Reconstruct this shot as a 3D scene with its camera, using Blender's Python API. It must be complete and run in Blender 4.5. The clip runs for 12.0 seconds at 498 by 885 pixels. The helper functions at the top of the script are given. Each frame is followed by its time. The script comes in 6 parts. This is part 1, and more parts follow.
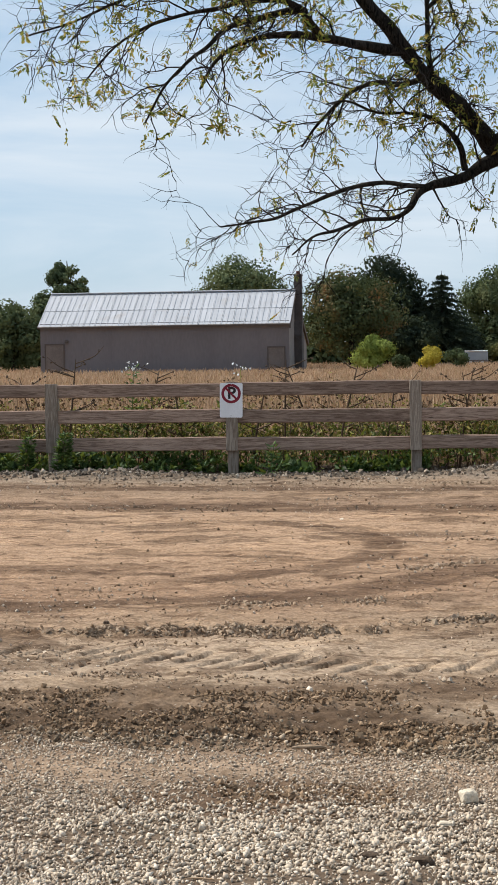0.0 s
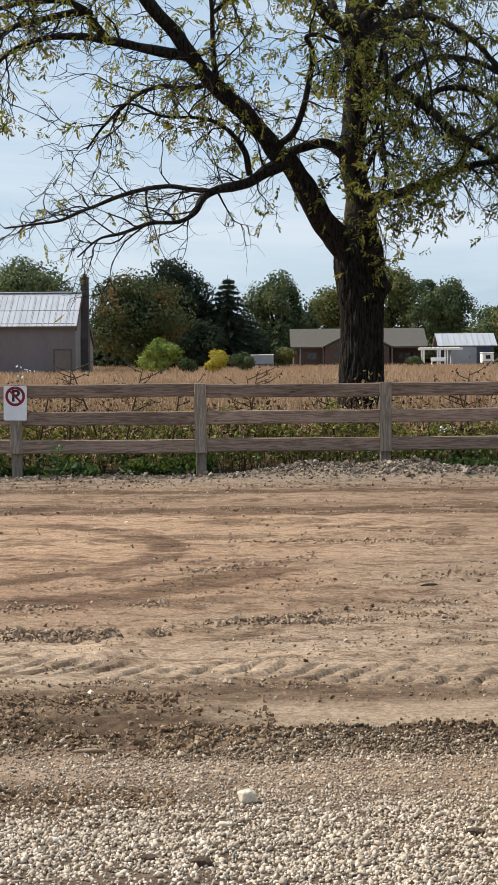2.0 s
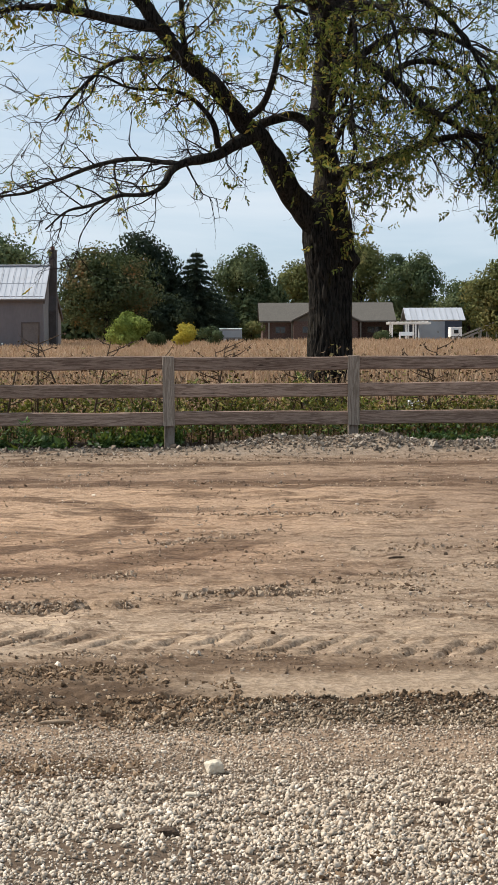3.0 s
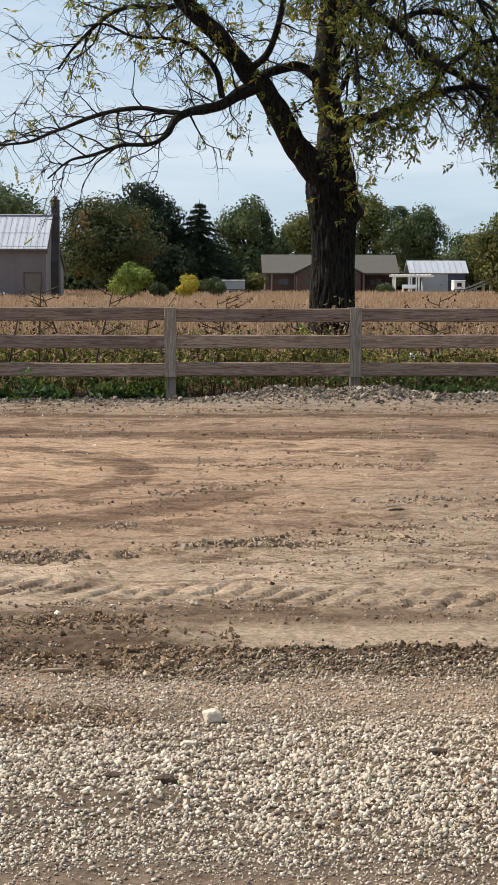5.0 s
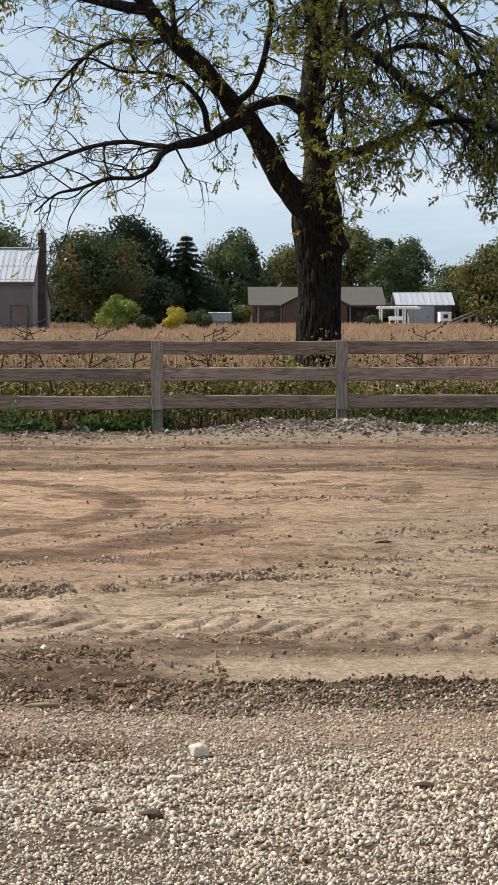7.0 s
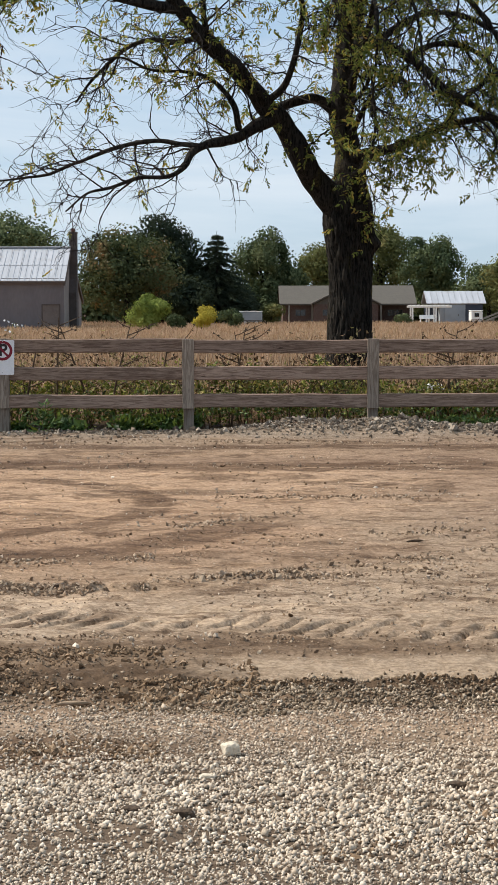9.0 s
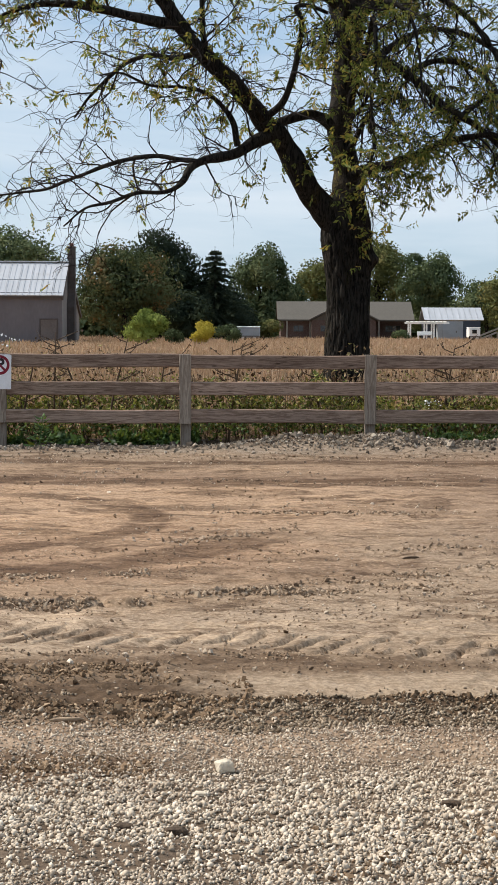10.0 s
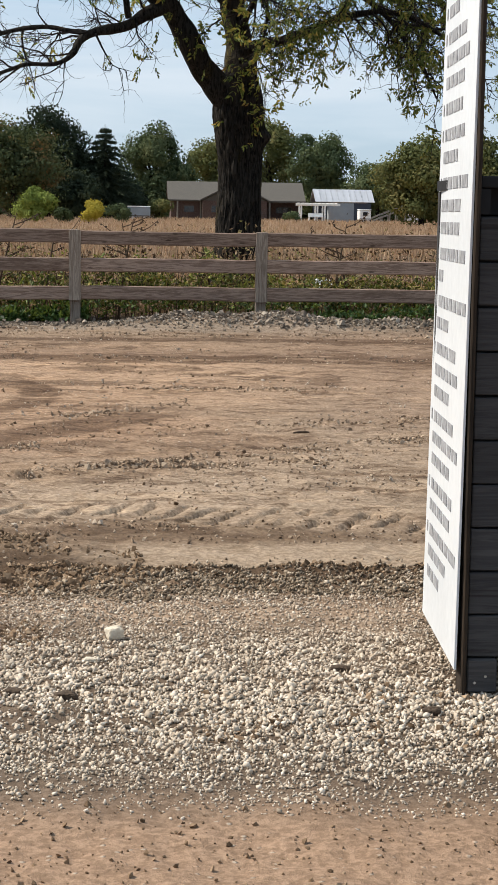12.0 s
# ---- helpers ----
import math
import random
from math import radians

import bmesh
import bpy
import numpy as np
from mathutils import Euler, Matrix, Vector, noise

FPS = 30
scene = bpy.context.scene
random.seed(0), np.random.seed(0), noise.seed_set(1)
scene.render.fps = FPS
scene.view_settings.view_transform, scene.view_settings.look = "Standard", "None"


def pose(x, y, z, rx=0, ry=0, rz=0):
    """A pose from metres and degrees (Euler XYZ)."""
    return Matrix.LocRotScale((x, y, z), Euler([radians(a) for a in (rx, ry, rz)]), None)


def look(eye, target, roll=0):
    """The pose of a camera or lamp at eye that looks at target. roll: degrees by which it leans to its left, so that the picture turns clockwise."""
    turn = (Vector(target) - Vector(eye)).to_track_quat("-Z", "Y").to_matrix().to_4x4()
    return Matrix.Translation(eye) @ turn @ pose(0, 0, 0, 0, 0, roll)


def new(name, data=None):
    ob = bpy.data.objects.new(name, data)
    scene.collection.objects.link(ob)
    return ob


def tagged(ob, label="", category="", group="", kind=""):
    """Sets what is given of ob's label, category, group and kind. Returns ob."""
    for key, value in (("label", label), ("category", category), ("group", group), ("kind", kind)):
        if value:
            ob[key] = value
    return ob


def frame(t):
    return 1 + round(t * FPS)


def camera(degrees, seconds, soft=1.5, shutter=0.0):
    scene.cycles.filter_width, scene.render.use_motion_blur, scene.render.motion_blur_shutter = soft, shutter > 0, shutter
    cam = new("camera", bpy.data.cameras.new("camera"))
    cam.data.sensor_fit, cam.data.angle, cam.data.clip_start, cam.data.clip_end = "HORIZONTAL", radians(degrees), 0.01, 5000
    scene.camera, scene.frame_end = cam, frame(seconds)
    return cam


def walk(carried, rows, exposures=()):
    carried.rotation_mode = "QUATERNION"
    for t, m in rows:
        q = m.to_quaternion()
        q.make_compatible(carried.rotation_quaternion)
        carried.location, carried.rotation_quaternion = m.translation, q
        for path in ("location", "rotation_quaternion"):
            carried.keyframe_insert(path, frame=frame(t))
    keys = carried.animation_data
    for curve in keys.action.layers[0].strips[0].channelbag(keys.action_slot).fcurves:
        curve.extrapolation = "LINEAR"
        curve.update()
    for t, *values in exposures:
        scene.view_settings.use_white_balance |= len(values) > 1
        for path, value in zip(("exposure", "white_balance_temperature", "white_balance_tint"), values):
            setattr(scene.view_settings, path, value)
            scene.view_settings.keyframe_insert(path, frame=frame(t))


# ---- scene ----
cam = camera(15.7, 12.0, soft=1.1)
PATH = [
    (0, (3.098, 0.658, 1.492), (2.859, 2.641, 1.402), -0.8),
    (0.5, (3.111, 0.66, 1.491), (2.93, 2.65, 1.407), -0.3),
    (1, (3.115, 0.66, 1.493), (3.017, 2.656, 1.417), -0.2),
    (1.5, (3.124, 0.66, 1.49), (3.089, 2.659, 1.41), -0.4),
    (2, (3.123, 0.661, 1.489), (3.119, 2.659, 1.4), -0.5),
    (2.5, (3.125, 0.662, 1.489), (3.136, 2.66, 1.393), -0.6),
    (3, (3.125, 0.663, 1.48), (3.156, 2.659, 1.362), -0.3),
    (3.5, (3.124, 0.659, 1.479), (3.163, 2.652, 1.317), 0.1),
    (3.7, (3.114, 0.668, 1.472), (3.15, 2.66, 1.297), 0.4),
    (5.5, (3.137, 0.661, 1.479), (3.166, 2.654, 1.3145), 0.0),
    (6, (3.138, 0.647, 1.484), (3.178, 2.641, 1.332), -0.1),
    (6.5, (3.135, 0.651, 1.483), (3.177, 2.645, 1.342), -0.0),
    (8.5, (3.141, 0.661, 1.48), (3.183, 2.656, 1.348), -0.4),
    (9, (3.132, 0.657, 1.481), (3.141, 2.652, 1.344), -0.1),
    (9.5, (3.134, 0.675, 1.478), (3.134, 2.67, 1.337), 0.2),
    (10, (3.138, 0.676, 1.482), (3.15, 2.672, 1.362), 0.2),
    (10.5, (3.089, 0.701, 1.516), (3.049, 2.696, 1.388), 0.4),
    (10.7, (3.085, 0.745, 1.482), (3.060, 2.738, 1.323), 0.9),
    (11, (3.135, 0.725, 1.417), (3.178, 2.713, 1.196), 1.3),
    (11.2, (3.142, 0.755, 1.414), (3.232, 2.740, 1.181), 1.2),
    (11.5, (3.119, 0.735, 1.469), (3.243, 2.719, 1.256), 1.4),
    (11.7, (3.122, 0.730, 1.460), (3.2506, 2.714, 1.257), 1.2),
    (12, (3.132, 0.728, 1.425), (3.267, 2.708, 1.176), 0.9),
]
walk(cam, [(t, look(eye, aim, roll)) for t, eye, aim, roll in PATH])

# ---- world, sun ----
scene.view_settings.exposure = 0.27
SUN_TO = Vector((-0.67, 0.19, 0.73)).normalized()
world = bpy.data.worlds.new("sky")
scene.world = world
world.use_nodes = True
wn, wl = world.node_tree.nodes, world.node_tree.links
wn.clear()
sky = wn.new("ShaderNodeTexSky")
sky.sky_type = 'NISHITA'
sky.sun_disc = False
sky.sun_elevation = math.asin(SUN_TO.z)
sky.sun_rotation = math.atan2(SUN_TO.x, SUN_TO.y)
sky.air_density, sky.dust_density, sky.ozone_density = 1.0, 0.5, 2.0
wc = wn.new("ShaderNodeTexCoord")
wm = wn.new("ShaderNodeMapping")
wm.inputs["Scale"].default_value = (1.6, 1.6, 9.0)
wl.new(wc.outputs["Generated"], wm.inputs["Vector"])
cn = wn.new("ShaderNodeTexNoise")
cn.inputs["Scale"].default_value = 2.2
cn.inputs["Detail"].default_value = 7
cn.inputs["Roughness"].default_value = 0.55
cn.inputs["Distortion"].default_value = 0.5
wl.new(wm.outputs["Vector"], cn.inputs["Vector"])
cr = wn.new("ShaderNodeMapRange")
cr.inputs["From Min"].default_value, cr.inputs["From Max"].default_value = 0.42, 0.70
cr.inputs["To Min"].default_value, cr.inputs["To Max"].default_value = 0.0, 0.8
wl.new(cn.outputs["Fac"], cr.inputs["Value"])
cm = wn.new("ShaderNodeMix")
cm.data_type = 'RGBA'
cm.inputs["B"].default_value = (6.5, 7.15, 7.8, 1)
hz = wn.new("ShaderNodeMix")
hz.data_type = 'RGBA'
hz.inputs["Factor"].default_value = 0.72
hz.inputs["B"].default_value = (4.0, 5.35, 6.9, 1)
wl.new(sky.outputs["Color"], hz.inputs["A"])
wl.new(cr.outputs["Result"], cm.inputs["Factor"])
wl.new(hz.outputs["Result"], cm.inputs["A"])
bg = wn.new("ShaderNodeBackground")
bg.inputs["Strength"].default_value = 0.10
wl.new(cm.outputs["Result"], bg.inputs["Color"])
wo = wn.new("ShaderNodeOutputWorld")
wl.new(bg.outputs["Background"], wo.inputs["Surface"])

sun = new("sun", bpy.data.lights.new("sun", 'SUN'))
sun.data.energy, sun.data.angle, sun.data.color = 5.0, radians(0.6), (1.0, 0.93, 0.82)
sun.rotation_mode = 'QUATERNION'
sun.rotation_quaternion = SUN_TO.to_track_quat("Z", "Y")

# ---- materials ----
class Nodes:
    """A node material with short calls."""
    def __init__(self, name):
        self.mat = bpy.data.materials.new(name)
        self.mat.use_nodes = True
        self.t = self.mat.node_tree
        self.t.nodes.clear()
        self.out = self.t.nodes.new("ShaderNodeOutputMaterial")

    def add(self, kind, **vals):
        n = self.t.nodes.new(kind)
        for k, v in vals.items():
            self.put(n.inputs[k.replace("_", " ")], v)
        return n

    def put(self, sock, v):
        if isinstance(v, bpy.types.NodeSocket):
            self.t.links.new(v, sock)
        else:
            sock.default_value = v

    def math(self, op, a, b=0.0, c=0.0):
        n = self.t.nodes.new("ShaderNodeMath")
        n.operation = op
        for s, v in zip(n.inputs, (a, b, c)):
            self.put(s, v)
        return n.outputs[0]

    def mix(self, f, a, b, blend='MIX'):
        n = self.t.nodes.new("ShaderNodeMix")
        n.data_type, n.blend_type = 'RGBA', blend
        self.put(n.inputs["Factor"], f)
        self.put(n.inputs["A"], a if isinstance(a, bpy.types.NodeSocket) else (*a, 1))
        self.put(n.inputs["B"], b if isinstance(b, bpy.types.NodeSocket) else (*b, 1))
        return n.outputs["Result"]

    def ramp(self, f, stops):
        n = self.t.nodes.new("ShaderNodeValToRGB")
        e = n.color_ramp.elements
        while len(e) < len(stops):
            e.new(0.5)
        for k, (p, c) in zip(e, stops):
            k.position, k.color = p, (*c, 1) if len(c) == 3 else c
        self.put(n.inputs["Fac"], f)
        return n.outputs["Color"]

    def range(self, v, a, b, c=0.0, d=1.0, smooth=True):
        n = self.t.nodes.new("ShaderNodeMapRange")
        n.interpolation_type = 'SMOOTHSTEP' if smooth else 'LINEAR'
        for k, x in zip(("Value", "From Min", "From Max", "To Min", "To Max"), (v, a, b, c, d)):
            self.put(n.inputs[k], x)
        return n.outputs["Result"]

    def coord(self, which="Object", scale=(1, 1, 1), turn=0.0):
        if which == "World":
            src = self.t.nodes.new("ShaderNodeNewGeometry").outputs["Position"]
        else:
            src = self.t.nodes.new("ShaderNodeTexCoord").outputs[which]
        m = self.add("ShaderNodeMapping", Vector=src, Scale=scale)
        m.inputs["Rotation"].default_value = (0, 0, turn)
        return m.outputs["Vector"]

    def noise(self, vec, scale, detail=4, rough=0.55, dist=0.0):
        n = self.add("ShaderNodeTexNoise", Vector=vec, Scale=scale, Detail=detail, Roughness=rough, Distortion=dist)
        return n.outputs["Fac"]

    def island(self):
        return self.t.nodes.new("ShaderNodeNewGeometry").outputs["Random Per Island"]

    def objrand(self):
        return self.t.nodes.new("ShaderNodeObjectInfo").outputs["Random"]

    def bump(self, h, strength, dist=0.01, normal=None):
        n = self.add("ShaderNodeBump", Height=h, Strength=strength, Distance=dist)
        if normal is not None:
            self.put(n.inputs["Normal"], normal)
        return n.outputs["Normal"]

    def done(self, color, rough=0.85, normal=None, metal=0.0, spec=0.3):
        b = self.add("ShaderNodeBsdfPrincipled", Roughness=rough, Metallic=metal)
        self.put(b.inputs["Base Color"], color if isinstance(color, bpy.types.NodeSocket) else (*color, 1))
        self.put(b.inputs["Specular IOR Level"], spec)
        if normal is not None:
            self.put(b.inputs["Normal"], normal)
        self.t.links.new(b.outputs[0], self.out.inputs["Surface"])
        return self.mat


def plain(name, a, b, scale=6.0, rough=0.8, bump=0.3, metal=0.0, fine=60.0, stretch=(1, 1, 1), spec=0.3, which="Object"):
    """Two colours mixed by coarse and fine noise, with relief."""
    n = Nodes(name)
    v = n.coord(which, stretch)
    big, small = n.noise(v, scale, 5), n.noise(v, fine, 3, 0.6)
    f = n.math('ADD', n.math('MULTIPLY', big, 0.65), n.math('MULTIPLY', small, 0.35))
    col = n.mix(n.range(f, 0.35, 0.65), a, b)
    return n.done(col, n.range(small, 0.2, 0.8, rough - 0.08, min(1, rough + 0.08)), n.bump(f, bump, 0.01), metal, spec)


def leafy(name, stops, trans=0.35, rough=0.6, tint=0.5, gloss=0.25, drift=0.0):
    """Leaves: a colour for each leaf, light passing through."""
    n = Nodes(name)
    f = n.island()
    if drift:
        f = n.math('ADD', n.math('MULTIPLY', f, 1 - drift), n.math('MULTIPLY', n.range(n.noise(n.coord("World"), 0.35, 4, 0.6), 0.3, 0.7), drift))
    col = n.ramp(f, stops)
    big = n.noise(n.coord("World"), 0.5, 3)
    col = n.mix(n.range(big, 0.35, 0.65, 0.0, 0.35), col, n.mix(1.0, col, (0.55, 0.5, 0.35), 'MULTIPLY'))
    b = n.add("ShaderNodeBsdfPrincipled", Roughness=rough)
    n.put(b.inputs["Base Color"], col)
    n.put(b.inputs["Specular IOR Level"], gloss)
    tr = n.add("ShaderNodeBsdfTranslucent", Color=n.mix(tint, col, (0.20, 0.22, 0.02)))
    ms = n.add("ShaderNodeMixShader", Fac=trans)
    n.t.links.new(b.outputs[0], ms.inputs[1])
    n.t.links.new(tr.outputs[0], ms.inputs[2])
    n.t.links.new(ms.outputs[0], n.out.inputs["Surface"])
    return n.mat


def make_ground():
    n = Nodes("yard_soil")
    w = n.coord("World")
    pos = n.add("ShaderNodeSeparateXYZ", Vector=w)
    x, y = pos.outputs["X"], pos.outputs["Y"]
    warp = n.noise(n.coord("World", (0.5, 0.9, 1)), 1.0, 4)
    wy = n.math('ADD', y, n.math('MULTIPLY', n.math('SUBTRACT', warp, 0.5), n.range(y, 5, 16, 0.15, 2.6)))
    w2 = n.noise(n.coord("World", (0.7, 1, 1)), 3.5, 6, 0.65)
    wy = n.math('ADD', wy, n.math('MULTIPLY', n.math('SUBTRACT', w2, 0.5), n.range(y, 5, 9, 0.2, 0.8)))
    # soil zones across the yard, by distance from the kiosk side
    zone = n.ramp(n.range(wy, 4.0, 29.0, 0, 1, False), [
        # 0.045 to 0.105: soil darkened to paint shade between the gravel stones
        (0.030, (0.33, 0.228, 0.155)), (0.045, (0.15, 0.115, 0.086)), (0.105, (0.17, 0.13, 0.095)), (0.125, (0.38, 0.29, 0.21)),
        (0.138, (0.25, 0.18, 0.125)), (0.148, (0.12, 0.082, 0.053)), (0.168, (0.115, 0.078, 0.05)), (0.175, (0.25, 0.183, 0.126)), (0.189, (0.15, 0.103, 0.066)),
        (0.199, (0.35, 0.27, 0.193)), (0.213, (0.40, 0.315, 0.23)), (0.245, (0.42, 0.33, 0.242)), (0.260, (0.37, 0.275, 0.19)),
        (0.32, (0.33, 0.225, 0.15)), (0.42, (0.42, 0.295, 0.198)), (0.57, (0.43, 0.305, 0.206)), (0.615, (0.27, 0.19, 0.132)), (0.65, (0.38, 0.275, 0.19)),
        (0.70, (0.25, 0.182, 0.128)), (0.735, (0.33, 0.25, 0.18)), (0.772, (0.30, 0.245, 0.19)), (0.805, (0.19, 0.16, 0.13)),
        # near-black behind the fence: shade under the weeds put into the soil colour
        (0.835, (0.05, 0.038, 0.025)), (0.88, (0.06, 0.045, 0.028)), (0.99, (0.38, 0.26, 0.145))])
    ragged = n.math('MULTIPLY', n.math('SUBTRACT', n.noise(n.coord("World", (1.2, 2.0, 1)), 1.5, 5, 0.65), 0.5), 1.2)
    # greyer soil over one half of the yard
    grey = n.math('ADD', x, n.math('MULTIPLY', n.math('SUBTRACT', n.noise(n.coord("World", (0.4, 0.5, 1)), 1.0, 4), 0.5), 4.0))
    grey = n.math('MULTIPLY', n.range(grey, 2.4, 4.4), n.math('MULTIPLY', n.range(y, 19, 12.5), n.range(y, 8.9, 9.6)))
    zone = n.mix(n.math('MULTIPLY', grey, 0.8), zone, (0.34, 0.268, 0.196))
    # darker soil towards high x, from mid yard to the fence
    soft_edged = n.math('MULTIPLY', n.range(n.math('ADD', x, n.math('MULTIPLY', ragged, 2.0)), 3.6, 5.6), n.math('MULTIPLY', n.range(y, 11.5, 13.5), n.range(y, 24, 22)))
    zone = n.mix(n.math('MULTIPLY', soft_edged, 0.65), zone, (0.27, 0.195, 0.14))
    # a smooth pale tongue between the churned bands
    tongue = n.math('MULTIPLY', n.range(n.math('ADD', x, ragged), 2.7, 3.3), n.math('MULTIPLY', n.range(y, 7.95, 8.02), n.range(n.math('ADD', y, n.math('MULTIPLY', ragged, 0.3)), 8.62, 8.4)))
    zone = n.mix(tongue, zone, (0.37, 0.292, 0.212))
    # brown soil trodden into the gravel
    px, py = n.math('MULTIPLY', n.math('SUBTRACT', x, 2.35), 1.5), n.math('MULTIPLY', n.math('SUBTRACT', y, 6.72), 3.0)
    trod = n.math('ADD', n.math('SQRT', n.math('ADD', n.math('MULTIPLY', px, px), n.math('MULTIPLY', py, py))), ragged)
    zone = n.mix(n.range(trod, 1.05, 0.55, 0, 0.85), zone, (0.15, 0.10, 0.065))
    fade = n.math('MULTIPLY', n.range(y, 8.3, 9.3), n.range(y, 27, 24))
    streak = n.noise(n.coord("World", (0.5, 1.0, 1), 0.10), 1.3, 9, 0.70, 1.0)
    col = n.mix(n.math('MULTIPLY', n.range(streak, 0.51, 0.59, 0, 0.66), fade), zone, (0.13, 0.082, 0.05))
    pale = n.noise(n.coord("World", (0.6, 1.2, 1), 0.06), 2.3, 8, 0.70, 0.6)
    col = n.mix(n.math('MULTIPLY', n.range(pale, 0.53, 0.64, 0, 0.5), fade), col, n.mix(1.0, col, (1.5, 1.48, 1.42), 'MULTIPLY'))
    # turning marks of tyres
    for cx, cy, r, wd, st, lo, hi, end in ((0.0, 15.0, 2.45, 0.22, 0.75, 0.6, 3.6, 19), (0.0, 15.0, 3.55, 0.34, 0.70, -0.5, 4.4, 14.6), (-0.9, 19.5, 6.1, 0.30, 0.6, -9, 1.3, 19),
                                      (3.5, 47.0, 28.3, 0.55, 0.75, -9, 14, 40), (3.5, 47.0, 25.6, 0.4, 0.7, -9, 14, 40)):
        dx, dy = n.math('SUBTRACT', x, cx), n.math('SUBTRACT', y, cy)
        d = n.math('SQRT', n.math('ADD', n.math('MULTIPLY', dx, dx), n.math('MULTIPLY', dy, dy)))
        ring = n.range(n.math('ABSOLUTE', n.math('SUBTRACT', d, r)), wd, wd * 0.55)
        ring = n.math('MULTIPLY', ring, n.math('MULTIPLY', n.range(x, lo, lo + 0.8), n.range(x, hi, hi - 0.8)))
        ring = n.math('MULTIPLY', ring, n.range(y, end, end - 1.2))
        ring = n.math('MULTIPLY', ring, n.range(n.noise(n.coord("World", (0.8, 2.5, 1)), 1.6, 5), 0.30, 0.52))
        col = n.mix(n.math('MULTIPLY', ring, st), col, (0.10, 0.058, 0.033))
    col = n.mix(1.0, col, (0.90, 0.87, 0.855), 'MULTIPLY')
    blotch = n.noise(w, 0.8, 5, 0.6)
    col = n.mix(n.range(blotch, 0.42, 0.68, 0.0, 0.4), col, n.mix(1.0, col, (0.62, 0.56, 0.5), 'MULTIPLY'))
    fine = n.noise(w, 38, 6, 0.75)
    grit = n.noise(w, 220, 2, 0.5)
    col = n.mix(n.range(fine, 0.40, 0.62), n.mix(1.0, col, (0.76, 0.73, 0.70), 'MULTIPLY'), n.mix(1.0, col, (1.20, 1.19, 1.18), 'MULTIPLY'))
    vor = n.add("ShaderNodeTexVoronoi", Vector=w, Scale=34.0)
    peb = n.range(vor.outputs["Distance"], 0.10, 0.30, 1, 0)
    pick = n.math('GREATER_THAN', n.add("ShaderNodeSeparateColor", Color=vor.outputs["Color"]).outputs[0], 0.80)
    peb = n.math('MULTIPLY', peb, pick)
    col = n.mix(n.math('MULTIPLY', peb, 0.7), col, (0.42, 0.36, 0.29))
    mid = n.noise(n.coord("World", (0.9, 1.0, 1)), 9, 7, 0.7, 0.5)
    col = n.mix(n.math('MULTIPLY', n.range(mid, 0.40, 0.56, 0.45, 0.0), n.range(y, 4.8, 5.6, 0.3, 1.0)), col, n.mix(1.0, col, (0.5, 0.45, 0.4), 'MULTIPLY'))
    thin = n.noise(n.coord("World", (0.8, 1.5, 1), 0.08), 4.2, 8, 0.74, 0.9)
    col = n.mix(n.math('MULTIPLY', n.range(thin, 0.53, 0.59, 0.0, 0.75), fade), col, n.mix(1.0, col, (0.42, 0.36, 0.32), 'MULTIPLY'))
    h = n.math('ADD', n.math('ADD', n.math('ADD', fine, n.math('MULTIPLY', mid, 3.0)), n.math('MULTIPLY', grit, 0.4)), peb)
    return n.done(col, 0.95, n.bump(h, 0.55, 0.012), 0.0, 0.15)


def wood(name, a, b, along="X", knots=True):
    n = Nodes(name)
    st = {"X": (0.9, 14, 14), "Z": (14, 14, 0.9)}[along]
    oc = n.t.nodes.new("ShaderNodeTexCoord").outputs["Object"]
    shift = n.add("ShaderNodeVectorMath", )
    shift.operation = 'ADD'
    n.put(shift.inputs[0], oc)
    comb = n.add("ShaderNodeCombineXYZ", X=n.math('MULTIPLY', n.objrand(), 37), Y=n.math('MULTIPLY', n.objrand(), 11), Z=n.math('MULTIPLY', n.objrand(), 19))
    n.put(shift.inputs[1], comb.outputs[0])
    v = n.add("ShaderNodeMapping", Vector=shift.outputs[0], Scale=st).outputs["Vector"]
    grain = n.noise(v, 1.6, 6, 0.62, 1.2)
    fine = n.noise(v, 9, 4, 0.6)
    wear = n.noise(shift.outputs[0], 1.1, 4)
    bands = n.math('SINE', n.math('MULTIPLY', grain, 26))
    f = n.math('ADD', n.math('MULTIPLY', n.range(bands, -1, 1), 0.22), n.math('MULTIPLY', fine, 0.75))
    col = n.mix(n.range(f, 0.22, 0.78), a, b)
    dark = n.range(n.noise(v, 0.7, 5, 0.6, 2.0), 0.60, 0.70, 0, 0.65)
    col = n.mix(dark, col, n.mix(1.0, col, (0.4, 0.34, 0.3), 'MULTIPLY'))
    col = n.mix(n.range(wear, 0.4, 0.7, 0, 0.5), col, n.mix(1.0, col, (0.62, 0.6, 0.6), 'MULTIPLY'))
    tone = n.range(n.objrand(), 0, 1, 0.8, 1.2, False)
    col = n.mix(1.0, col, n.add("ShaderNodeCombineXYZ", X=tone, Y=tone, Z=tone).outputs[0], 'MULTIPLY')
    if knots:
        kv = n.add("ShaderNodeMapping", Vector=shift.outputs[0], Scale={"X": (1.3, 1, 5), "Z": (5, 5, 1.3)}[along]).outputs["Vector"]
        vo = n.add("ShaderNodeTexVoronoi", Vector=kv, Scale=1.6)
        k = n.range(vo.outputs["Distance"], 0.05, 0.11, 1, 0)
        col = n.mix(n.math('MULTIPLY', k, 0.75), col, (0.045, 0.028, 0.018))
    return n.done(col, 0.85, n.bump(f, 0.35, 0.006), 0.0, 0.2)


